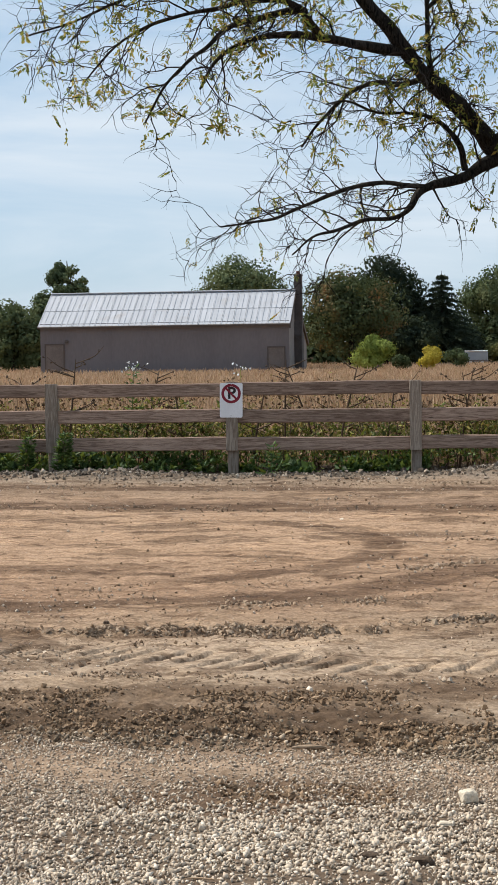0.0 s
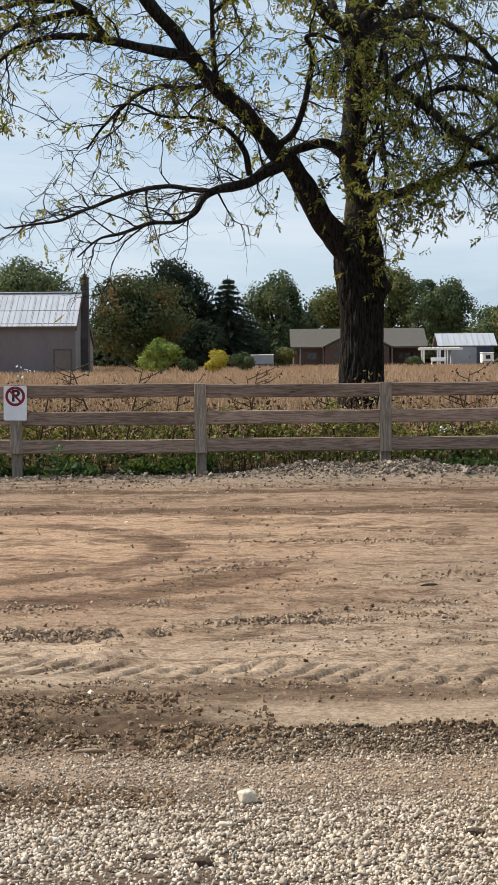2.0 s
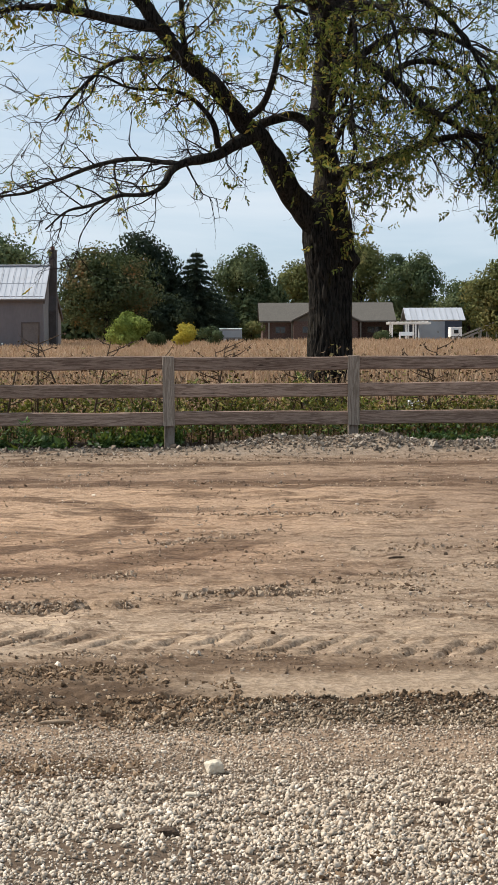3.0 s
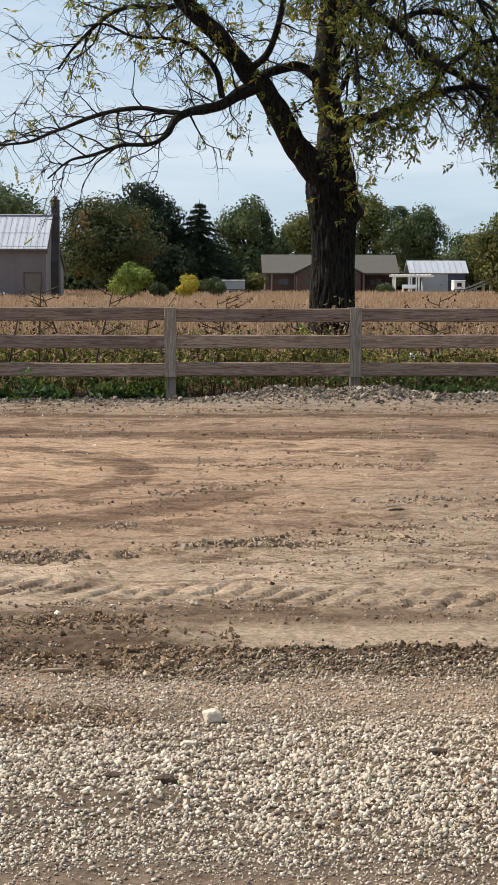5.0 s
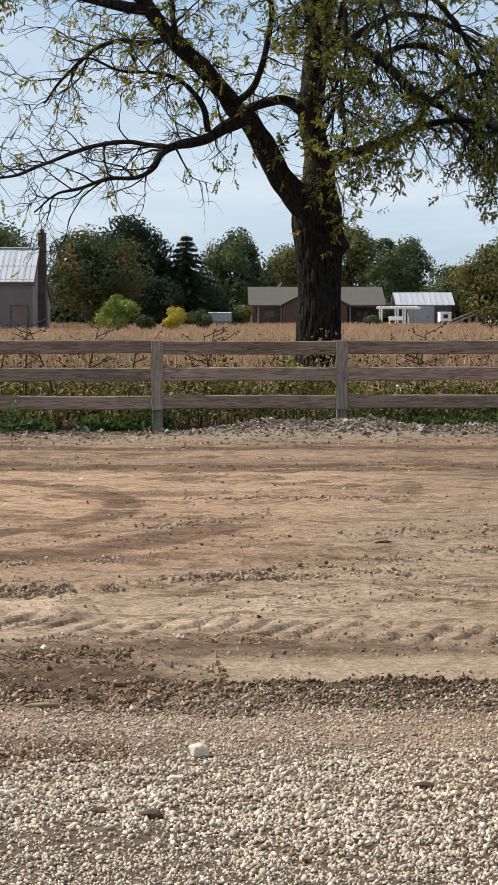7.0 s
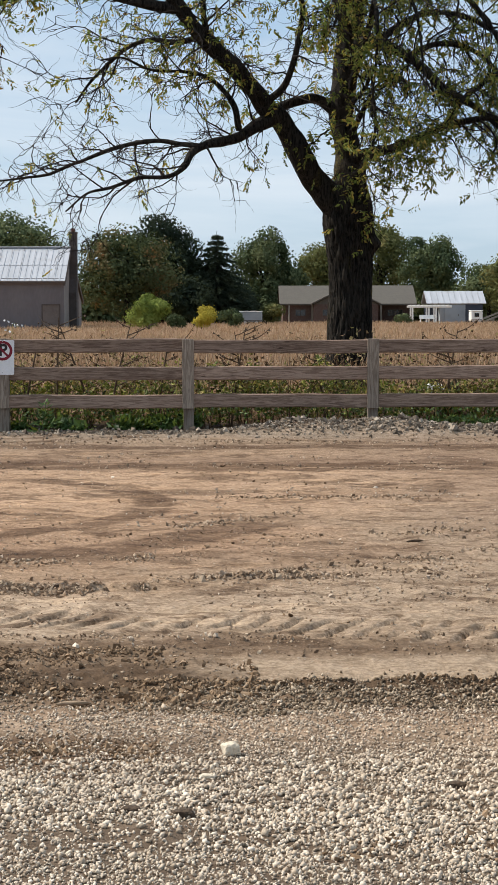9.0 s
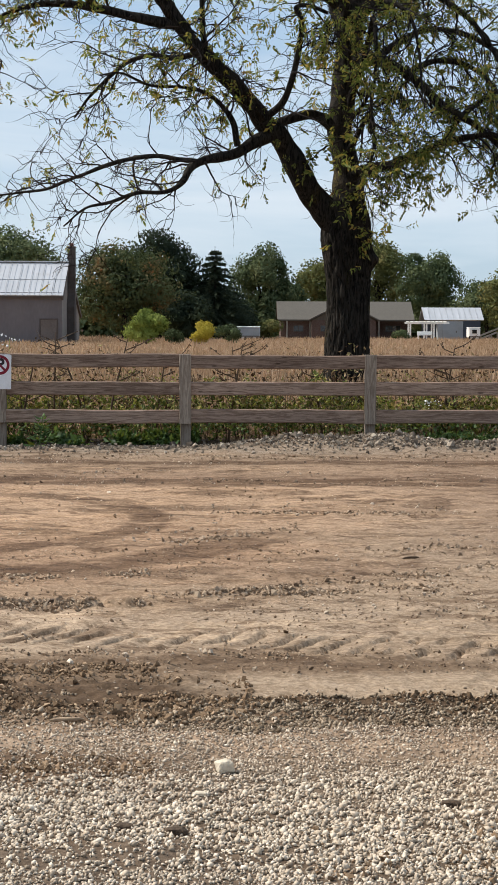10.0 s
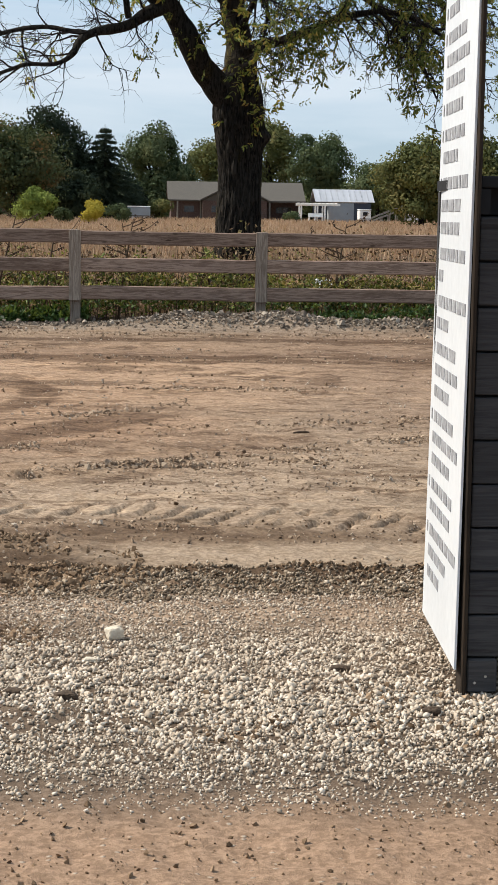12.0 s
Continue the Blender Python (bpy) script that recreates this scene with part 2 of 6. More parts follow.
def bark_mat():
    n = Nodes("furrowed_bark")
    w = n.coord("World", (21, 21, 3.2))
    ridge = n.noise(w, 1.5, 6, 0.62, 0.8)
    fine = n.noise(n.coord("World"), 40, 4)
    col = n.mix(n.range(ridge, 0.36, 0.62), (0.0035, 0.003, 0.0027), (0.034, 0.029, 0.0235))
    pos = n.noise(n.coord("World", (1.5, 1.5, 0.7)), 1.6, 4)
    col = n.mix(n.math('MULTIPLY', n.range(pos, 0.57, 0.73), n.range(fine, 0.4, 0.6)), col, (0.085, 0.066, 0.02))
    return n.done(col, 0.92, n.bump(n.math('ADD', ridge, n.math('MULTIPLY', fine, 0.3)), 0.9, 0.03), 0.0, 0.15)


def ribbed_roof():
    n = Nodes("galvanised_roof")
    v = n.coord("Object")
    st = n.noise(n.coord("Object", (2.2, 0.15, 0.15)), 1.5, 5)
    bl = n.noise(v, 0.35, 4)
    col = n.mix(n.range(st, 0.35, 0.7), (0.46, 0.47, 0.50), (0.385, 0.395, 0.42))
    col = n.mix(n.range(bl, 0.55, 0.75, 0, 0.45), col, (0.30, 0.25, 0.21))
    tone = n.range(n.objrand(), 0, 1, 0.95, 1.05, False)
    col = n.mix(1.0, col, n.add("ShaderNodeCombineXYZ", X=tone, Y=tone, Z=tone).outputs[0], 'MULTIPLY')
    return n.done(col, 0.5, None, 0.25, 0.4)


def shingles(name, a, b):
    n = Nodes(name)
    br = n.add("ShaderNodeTexBrick", Vector=n.coord("Object"), Scale=3.0)
    n.put(br.inputs["Color1"], (*a, 1)), n.put(br.inputs["Color2"], (*b, 1)), n.put(br.inputs["Mortar"], (0.05, 0.045, 0.04, 1))
    col = n.mix(0.3, br.outputs["Color"], n.mix(n.noise(n.coord("Object"), 1.2, 4), a, b))
    return n.done(col, 0.9)


def brickwork():
    n = Nodes("brick_far")
    br = n.add("ShaderNodeTexBrick", Vector=n.add("ShaderNodeMapping", Vector=n.t.nodes.new("ShaderNodeTexCoord").outputs["Object"], Rotation=(radians(90), 0, 0)).outputs["Vector"], Scale=3.5)
    n.put(br.inputs["Color1"], (0.092, 0.054, 0.045, 1)), n.put(br.inputs["Color2"], (0.072, 0.045, 0.038, 1)), n.put(br.inputs["Mortar"], (0.14, 0.115, 0.10, 1))
    return n.done(br.outputs["Color"], 0.9)


def stone_mat(name, stops):
    n = Nodes(name)
    col = n.ramp(n.island(), stops)
    f = n.noise(n.coord("World"), 120, 4)
    col = n.mix(n.range(f, 0.3, 0.7, 0, 0.4), col, n.mix(1.0, col, (0.6, 0.56, 0.52), 'MULTIPLY'))
    return n.done(col, 0.9, n.bump(f, 0.4, 0.004), 0.0, 0.2)


GROUND = make_ground()
GRAVEL = stone_mat("limestone_gravel", [(0, (0.27, 0.215, 0.16)), (0.25, (0.45, 0.37, 0.285)), (0.75, (0.62, 0.525, 0.42)), (1, (0.80, 0.70, 0.58))])
TAN_STONE = stone_mat("tan_gravel", [(0, (0.22, 0.165, 0.12)), (0.35, (0.40, 0.318, 0.24)), (0.85, (0.54, 0.445, 0.35)), (1, (0.72, 0.615, 0.49))])
BERM_STONE = stone_mat("grey_gravel", [(0, (0.085, 0.066, 0.050)), (0.5, (0.21, 0.168, 0.128)), (0.9, (0.34, 0.285, 0.225)), (1, (0.52, 0.45, 0.37))])
DAMP_STONE = stone_mat("damp_gravel", [(0, (0.10, 0.072, 0.047)), (0.5, (0.25, 0.19, 0.132)), (0.88, (0.40, 0.32, 0.235)), (1, (0.58, 0.48, 0.375))])
CLOD = stone_mat("soil_clod", [(0, (0.12, 0.078, 0.046)), (0.6, (0.23, 0.152, 0.092)), (1, (0.40, 0.285, 0.185))])
DARK_CLOD = plain("dark_clod", (0.045, 0.030, 0.020), (0.10, 0.068, 0.045), 60, 0.95, 0.6, fine=160)
RIDGE_CLOD = stone_mat("brown_clod", [(0, (0.16, 0.108, 0.07)), (0.5, (0.30, 0.212, 0.142)), (1, (0.50, 0.385, 0.275))])
PALE_ROCK = plain("pale_rock", (0.60, 0.53, 0.42), (0.46, 0.39, 0.30), 25, 0.9, 0.5, fine=140)
RAIL_WOOD = wood("weathered_rail_wood", (0.145, 0.092, 0.066), (0.39, 0.28, 0.215))
POST_WOOD = wood("weathered_post_wood", (0.18, 0.138, 0.105), (0.37, 0.305, 0.245), "Z")
BARK = bark_mat()
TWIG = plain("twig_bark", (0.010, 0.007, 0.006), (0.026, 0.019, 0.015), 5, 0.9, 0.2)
WALNUT_LEAF = leafy("walnut_leaf", [(0, (0.09, 0.13, 0.028)), (0.35, (0.20, 0.25, 0.052)), (0.65, (0.36, 0.34, 0.075)), (0.88, (0.52, 0.39, 0.08)), (1, (0.28, 0.15, 0.05))], 0.5, 0.5, 0.15)
# olive hue of the denser leaves, darkened further to paint them as backlit
BACKLIT_OLIVE_LEAF = leafy("backlit_olive_leaf", [(0, (0.06, 0.09, 0.02)), (0.4, (0.125, 0.16, 0.034)), (0.78, (0.25, 0.25, 0.055)), (1, (0.36, 0.26, 0.06))], 0.4, 0.55, 0.15)
GREEN_WEED = leafy("green_weed", [(0, (0.014, 0.036, 0.011)), (0.5, (0.050, 0.11, 0.032)), (1, (0.17, 0.26, 0.09))], 0.3)
MIXED_WEED = leafy("mixed_weed", [(0, (0.035, 0.05, 0.018)), (0.35, (0.14, 0.18, 0.045)), (0.6, (0.40, 0.40, 0.10)), (0.8, (0.46, 0.33, 0.15)), (1, (0.10, 0.055, 0.03))], 0.3)
DRY_WEED = leafy("withered_weed", [(0, (0.05, 0.032, 0.02)), (0.4, (0.14, 0.085, 0.05)), (0.75, (0.40, 0.28, 0.17)), (1, (0.30, 0.28, 0.10))], 0.25, 0.8, 0.0, 0.1)
DRY_GRASS = leafy("dry_grass", [(0, (0.30, 0.195, 0.125)), (0.4, (0.46, 0.32, 0.215)), (0.75, (0.57, 0.42, 0.295)), (1, (0.30, 0.22, 0.12))], 0.25, 0.8, 0.0, 0.1)
BURR = plain("dry_burr", (0.055, 0.035, 0.022), (0.10, 0.065, 0.04), 30, 0.95, 0.4)
WHITE_PAINT = plain("white_paint", (0.78, 0.78, 0.76), (0.70, 0.70, 0.69), 3, 0.5, 0.05, fine=30)
SIGN_WHITE = plain("sign_white", (0.80, 0.79, 0.80), (0.72, 0.71, 0.72), 5, 0.4, 0.02, fine=40)
SIGN_RED = plain("sign_red", (0.22, 0.010, 0.026), (0.17, 0.010, 0.022), 8, 0.45, 0.02)
SIGN_BLACK = plain("sign_black", (0.02, 0.016, 0.018), (0.03, 0.022, 0.024), 8, 0.5, 0.02)
PANEL_WHITE = plain("panel_white", (0.66, 0.675, 0.69), (0.60, 0.615, 0.63), 2.5, 0.42, 0.03, fine=25)
PRINT = plain("printed_ink", (0.19, 0.19, 0.20), (0.36, 0.36, 0.37), 30, 0.6, 0.02)
CHARCOAL = wood("charcoal_stained_wood", (0.040, 0.039, 0.040), (0.066, 0.063, 0.063), "X", False)
BROWN_TRIM = wood("dark_brown_trim", (0.020, 0.014, 0.010), (0.055, 0.038, 0.025), "Z", False)
# black of tyres and kiosk frame; also painted shade inside the kiosk
BLACK_AND_SHADE = plain("black_and_shade", (0.008, 0.008, 0.009), (0.014, 0.014, 0.015), 4, 0.8, 0.1)
STEEL = plain("screw_steel", (0.55, 0.55, 0.55), (0.42, 0.42, 0.42), 20, 0.4, 0.1, metal=0.8)
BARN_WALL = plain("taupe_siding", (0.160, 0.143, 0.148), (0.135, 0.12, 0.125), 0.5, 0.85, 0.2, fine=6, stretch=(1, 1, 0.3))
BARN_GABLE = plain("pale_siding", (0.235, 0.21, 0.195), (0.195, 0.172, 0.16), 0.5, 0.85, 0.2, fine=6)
BARN_DOOR = plain("barn_door_paint", (0.16, 0.132, 0.12), (0.13, 0.105, 0.095), 1, 0.8, 0.2, fine=8)
BARN_TRIM = plain("barn_trim_dark", (0.075, 0.06, 0.055), (0.10, 0.08, 0.07), 1, 0.8, 0.2)
ROOF_METAL = ribbed_roof()
CHIMNEY_BRICK = plain("sooty_brick", (0.082, 0.068, 0.064), (0.058, 0.049, 0.046), 2, 0.9, 0.4, fine=12)
CHIMNEY_POT = plain("terracotta", (0.16, 0.06, 0.04), (0.12, 0.05, 0.035), 6, 0.85, 0.2)
HOUSE_BRICK = brickwork()
HOUSE_ROOF = shingles("grey_brown_shingles", (0.115, 0.103, 0.088), (0.085, 0.077, 0.066))
SIDING_GREY = plain("grey_siding", (0.30, 0.33, 0.36), (0.25, 0.275, 0.30), 1, 0.7, 0.1)
SIDING_NAVY = plain("navy_siding", (0.045, 0.055, 0.075), (0.035, 0.042, 0.06), 1, 0.7, 0.1)
GLASS_DARK = plain("dark_window_glass", (0.012, 0.015, 0.018), (0.02, 0.024, 0.028), 2, 0.1, 0.0, spec=0.6)
STICK_WOOD = plain("dry_stick", (0.34, 0.25, 0.17), (0.22, 0.155, 0.10), 30, 0.9, 0.3)
GREY_TIMBER = plain("grey_timber", (0.26, 0.24, 0.21), (0.20, 0.185, 0.165), 3, 0.85, 0.3)

# ---- building helpers ----
def rng_for(seed):
    return np.random.default_rng(seed)


def mesh_ob(name, verts, faces, material, parent=None, label="", smooth=False):
    me = bpy.data.meshes.new(name)
    me.from_pydata(verts if isinstance(verts, list) else np.asarray(verts).tolist(), [], faces if isinstance(faces, list) else np.asarray(faces).tolist())
    me.materials.append(material)
    if smooth:
        me.shade_smooth()
    ob = new(name, me)
    if parent is not None:
        ob.parent = parent
    if label:
        ob["label"] = label
    return ob


def part(name, bm, material, parent, label="", smooth=False):
    me = bpy.data.meshes.new(name)
    bm.normal_update()
    bm.to_mesh(me)
    bm.free()
    me.materials.append(material)
    if smooth:
        me.shade_smooth()
    ob = new(name, me)
    if parent is not None:
        ob.parent = parent
    if label:
        ob["label"] = label
    return ob


def empty(name, x, y, z):
    ob = new(name)
    ob.location = (x, y, z)
    ob.empty_display_size = 0.2
    return ob


def box(x0, x1, y0, y1, z0, z1, bevel=0.0, bm=None):
    bm = bm or bmesh.new()
    m = Matrix.Translation(((x0 + x1) / 2, (y0 + y1) / 2, (z0 + z1) / 2)) @ Matrix.Diagonal((x1 - x0, y1 - y0, z1 - z0, 1))
    r = bmesh.ops.create_cube(bm, size=1, matrix=m)
    if bevel:
        edges = list({e for v in r["verts"] for e in v.link_edges})
        bmesh.ops.bevel(bm, geom=edges, offset=bevel, segments=1, affect='EDGES')
    return bm


def rough_board(x0, x1, y0, y1, z0, z1, seed, along=0, n=10, wob=0.004, bevel=0.006):
    """A sawn board with a slight bow, chamfered edges and uneven faces."""
    bm = box(x0, x1, y0, y1, z0, z1, bevel)
    lo, hi = ((x0, x1), (y0, y1), (z0, z1))[along]
    for k in range(1, n):
        co, no = [0, 0, 0], [0, 0, 0]
        co[along], no[along] = lo + (hi - lo) * k / n, 1
        bmesh.ops.bisect_plane(bm, geom=bm.verts[:] + bm.edges[:] + bm.faces[:], plane_co=co, plane_no=no)
    for v in bm.verts:
        p = Vector(((v.co[along] * 1.1) + seed * 7.3, seed * 3.1, 0))
        d = noise.noise_vector(p) * wob * 1.6 + noise.noise_vector(v.co * 6 + p) * wob * 0.5
        d[along] = 0
        v.co += d
    return bm


def spline(points, per=6):
    """Catmull-Rom through (x, y, z, r) points."""
    p = np.asarray(points, float)
    p = np.vstack([2 * p[0] - p[1], p, 2 * p[-1] - p[-2]])
    out = []
    for i in range(1, len(p) - 2):
        for s in np.linspace(0, 1, per, endpoint=False):
            a, b, c, d = p[i - 1], p[i], p[i + 1], p[i + 2]
            out.append(0.5 * (2 * b + (c - a) * s + (2 * a - 5 * b + 4 * c - d) * s * s + (3 * b - a - 3 * c + d) * s ** 3))
    out.append(p[-2])
    out = np.array(out)
    out[:, 3] = np.maximum(out[:, 3], 0.0015)
    return out


class Tubes:
    """Collects many tapering tubes into one mesh."""
    def __init__(self):
        self.v, self.f, self.n = [], [], 0

    def add(self, pts, sides):
        pts = np.asarray(pts, float)
        k = len(pts)
        d = np.gradient(pts[:, :3], axis=0)
        d /= np.linalg.norm(d, axis=1)[:, None] + 1e-9
        ref = np.where(np.abs(d[:, 1:2]) < 0.9, np.array([[0.0, 1, 0]]), np.array([[1.0, 0, 0]]))
        u = np.cross(d, ref)
        u /= np.linalg.norm(u, axis=1)[:, None] + 1e-9
        w = np.cross(d, u)
        a = np.arange(sides) * 2 * np.pi / sides
        ring = pts[:, None, :3] + pts[:, None, 3:4] * (np.cos(a)[None, :, None] * u[:, None] + np.sin(a)[None, :, None] * w[:, None])
        self.v.append(ring.reshape(-1, 3))
        i, j = np.meshgrid(np.arange(k - 1), np.arange(sides), indexing="ij")
        j2 = (j + 1) % sides
        q = np.stack([i * sides + j, i * sides + j2, (i + 1) * sides + j2, (i + 1) * sides + j], -1).reshape(-1, 4) + self.n
        self.f.append(q)
        self.n += k * sides

    def make(self, name, material, parent, label=""):
        return mesh_ob(name, np.vstack(self.v), np.vstack(self.f), material, parent, label, True)


class Leaves:
    """Collects many small leaf blades (a folded diamond of two triangles each side) into one mesh."""
    def __init__(self):
        self.v, self.f, self.n = [], [], 0

    def add(self, base, way, side, length, width, fold=0.25):
        """Arrays: base points, unit directions, unit side vectors, lengths, widths."""
        base, way, side = (np.asarray(a, float) for a in (base, way, side))
        length, width = np.asarray(length, float)[:, None], np.asarray(width, float)[:, None]
        up = np.cross(way, side)
        mid = base + way * length * 0.45
        l, r = mid + side * width * 0.5 + up * width * fold, mid - side * width * 0.5 + up * width * fold
        tip = base + way * length - up * length * 0.06
        k = len(base)
        self.v.append(np.stack([base, l, tip, r], 1).reshape(-1, 3))
        o = self.n + 4 * np.arange(k)[:, None]
        self.f.append(np.concatenate([o + np.array([[0, 2, 1]]), o + np.array([[0, 3, 2]])]))
        self.n += 4 * k

    def make(self, name, material, parent=None, label=""):
        return mesh_ob(name, np.vstack(self.v), np.vstack(self.f), material, parent, label)


def unit(a):
    return a / (np.linalg.norm(a, axis=-1, keepdims=True) + 1e-9)


def ground_z(x, y):
    """Large forms of the ground: flat yard, stone berm by the fence, field rising slightly."""
    b = 0.0
    if 22.6 < y < 25.4:
        e = 0.0
        if x > 2.5:
            e = 0.20 * min(1, (x - 2.5) / 1.4) * (1.0 if x < 5.4 else max(0.62, 1 - (x - 5.4) * 0.25))
        elif x < -0.3:
            e = 0.07 * min(1, (-0.3 - x) / 0.8)
        e *= 0.75 + 0.5 * noise.noise(Vector((x * 0.9, 3.1, 0)))
        b = max(0, e) * math.exp(-((y - 23.95) / 0.48) ** 2)
        b += 0.035 * max(0, noise.noise(Vector((x * 3, y * 3, 9)))) * math.exp(-((y - 23.9) / 0.6) ** 2)
    f = min(max(y - 30, 0), 190) * 0.0046
    return b + f


def ridge_y(x):
    """The line of the clod ridge thrown up by tyres."""
    return float(np.interp(x, (-2, 1, 2.5, 2.8, 3.5, 4.8, 6), (10.9, 10.42, 10.48, 10.82, 10.98, 12.1, 12.7)))


def yard_z(x, y):
    """The yard's relief: ruts, tyre lugs, churned soil, ridges of clods."""
    z = ground_z(x, y)
    if y < 24.5:
        z += 0.014 * noise.noise(Vector((x * 0.5, y * 0.9, 1)))
        if y < 15:
            z += 0.014 * noise.noise(Vector((x * 4, y * 4, 2))) + 0.009 * noise.noise(Vector((x * 15, y * 13, 4)))
            edge = 0.22 * noise.noise(Vector((x * 0.8, 5.5, 0)))
            if 6.8 < y < 9.1:
                left = min(1, max(0, (3.3 - x) / 0.7))
                churn = math.exp(-(((y + edge * left) - 7.72) / 0.30) ** 2) + left * math.exp(-(((y + edge) - 8.22) / 0.30) ** 2) + left * 0.7 * math.exp(-(((y + edge) - 8.62) / 0.16) ** 2)
                z += churn * (0.022 * noise.noise(Vector((x * 7, y * 7, 3))) + 0.022 * noise.noise(Vector((x * 19, y * 18, 3))))
                z += 0.018 * math.exp(-((y - 7.93) / 0.03) ** 2) * (1 - left)
            if 8.6 < y < 10.3:
                mid = 9.60 - 0.20 * (x - 1.93)
                d = y - mid - 0.04 * noise.noise(Vector((x * 1.5, 0, 8)))
                band = math.exp(-(d / 0.26) ** 4)
                u = (x - d * 0.42 + 0.035 * noise.noise(Vector((x * 3, y * 2, 8)))) / 0.148
                u -= math.floor(u)
                whole = min(1, max(0, 0.75 + 2.2 * noise.noise(Vector((x * 2.7, y * 4.5, 6)))))
                z += band * (0.004 * math.sin(2 * math.pi * u) - 0.006) - band * whole * 0.052 * math.exp(-((u - 0.5) / 0.08) ** 2)
            if 9.5 < y < 13.5:
                ridge = math.exp(-((y - ridge_y(x) + 0.3 * edge) / 0.085) ** 2) * min(1, max(0.25, 1.1 + 1.8 * noise.noise(Vector((x * 0.9, 1.7, 4)))))
                z += ridge * (1.0 if x < 3.5 else 0.4) * (0.022 + 0.040 * noise.noise(Vector((x * 14, y * 11, 5))))
        else:
            z += 0.020 * noise.noise(Vector((x * 2.5, y * 3, 2))) + 0.010 * noise.noise(Vector((x * 7, y * 7, 2)))
    return z


# ---- ground ----
def steps(*runs):
    out = []
    for a, b, s in runs:
        out += list(np.arange(a, b, s))
    return out + [runs[-1][1]]


def make_ground_sheet():
    xs = steps((-2500, -300, 400), (-300, -60, 24), (-60, -12, 4), (-12, -3, 0.25), (-3, 0.6, 0.05), (0.6, 5.2, 0.021), (5.2, 7.6, 0.05), (7.6, 14, 0.25), (14, 60, 4), (60, 300, 24), (300, 2500, 400))
    ys = steps((-60, 0, 10), (0, 4.2, 0.6), (4.2, 7.4, 0.035), (7.4, 11.6, 0.021), (11.6, 16, 0.06), (16, 22.8, 0.09), (22.8, 25.2, 0.07), (25.2, 32, 0.5), (32, 260, 8), (260, 3000, 300))
    verts, nx = [], len(xs)
    for y in ys:
        for x in xs:
            verts.append((x, y, yard_z(x, y) if -8 < x < 14 and y < 30 else ground_z(x, y)))
    i, j = np.meshgrid(np.arange(len(ys) - 1), np.arange(nx - 1), indexing="ij")
    q = np.stack([i * nx + j, i * nx + j + 1, (i + 1) * nx + j + 1, (i + 1) * nx + j], -1).reshape(-1, 4)
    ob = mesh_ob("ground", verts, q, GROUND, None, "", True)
    return tagged(ob, "packed brown dirt yard with tyre tracks and gravel", "ground", kind="structure")


make_ground_sheet()


def chip():
    bm = bmesh.new()
    for k in range(5):
        bm.verts.new((math.cos(k * 1.2566), math.sin(k * 1.2566), 0.25 if k % 2 else -0.2))
    bm.verts.new((0.12, 0.05, 0.82)), bm.verts.new((-0.1, 0.1, -0.82))
    bm.verts.ensure_lookup_table()
    bm.verts.index_update()
    for k in range(5):
        bm.faces.new((bm.verts[k], bm.verts[(k + 1) % 5], bm.verts[5]))
        bm.faces.new((bm.verts[(k + 1) % 5], bm.verts[k], bm.verts[6]))
    v = np.array([x.co[:] for x in bm.verts])
    f = np.array([[x.index for x in fc.verts] for fc in bm.faces])
    bm.free()
    return v, f


def stones(name, material, places, sizes, seed, flat=0.85, sink=0.12, soft_edged=False):
    """Many loose stones as one mesh: angular, each of its own shape and turn."""
    g = rng_for(seed)
    v0, f0 = chip()
    shapes = [(v0 + g.normal(size=v0.shape) * 0.13) * (0.92 + 0.28 * g.random((len(v0), 1))) * (g.random((1, 3)) * 0.7 + 0.6) for _ in range(18)]
    n = len(places)
    pick = g.integers(0, len(shapes), n)
    v = np.stack(shapes)[pick] * np.array([1, 1, flat])
    q = g.normal(size=(n, 4))
    q /= np.linalg.norm(q, axis=1)[:, None]
    w, x, y, z = q.T
    R = np.stack([1 - 2 * (y * y + z * z), 2 * (x * y - z * w), 2 * (x * z + y * w), 2 * (x * y + z * w), 1 - 2 * (x * x + z * z), 2 * (y * z - x * w),
                  2 * (x * z - y * w), 2 * (y * z + x * w), 1 - 2 * (x * x + y * y)], -1).reshape(n, 3, 3)
    v = np.einsum("nij,nkj->nki", R, v) * np.asarray(sizes)[:, None, None]
    p = np.asarray(places, float).copy()
    p[:, 2] += np.asarray(sizes) * flat * (1 - 2 * sink) * 0.7
    v += p[:, None]
    f = f0[None] + (np.arange(n) * len(v0))[:, None, None]
    return mesh_ob(name, v.reshape(-1, 3), f.reshape(-1, 3), material, smooth=soft_edged)


def on_ground(xs, ys):
    return [(x, y, yard_z(x, y)) for x, y in zip(xs, ys)]


def windrow(g, line, count, spread, size):
    """Places and sizes of clods thrown up along a line, in bunches."""
    line = np.asarray(line, float)
    run = np.r_[0, np.cumsum(np.linalg.norm(np.diff(line, axis=0), axis=1))]
    t = g.random(int(count * 2.6)) * run[-1]
    x = np.interp(t, run, line[:, 0])
    y = np.interp(t, run, line[:, 1]) + g.normal(size=len(t)) * spread + np.array([0.10 * noise.noise(Vector((a * 2.1, 4.0, b))) for a, b in zip(x, np.full(len(x), line[0, 1]))])
    bunch = np.array([noise.noise(Vector((a * 2.6, b * 3.0, 7))) for a, b in zip(x, y)])
    keep = bunch > g.normal(0.02, 0.15, len(x))
    x, y = x[keep], y[keep]
    return x, y, np.clip(g.lognormal(math.log(size * 0.66), 0.48, len(x)), 0.0028, 0.019)


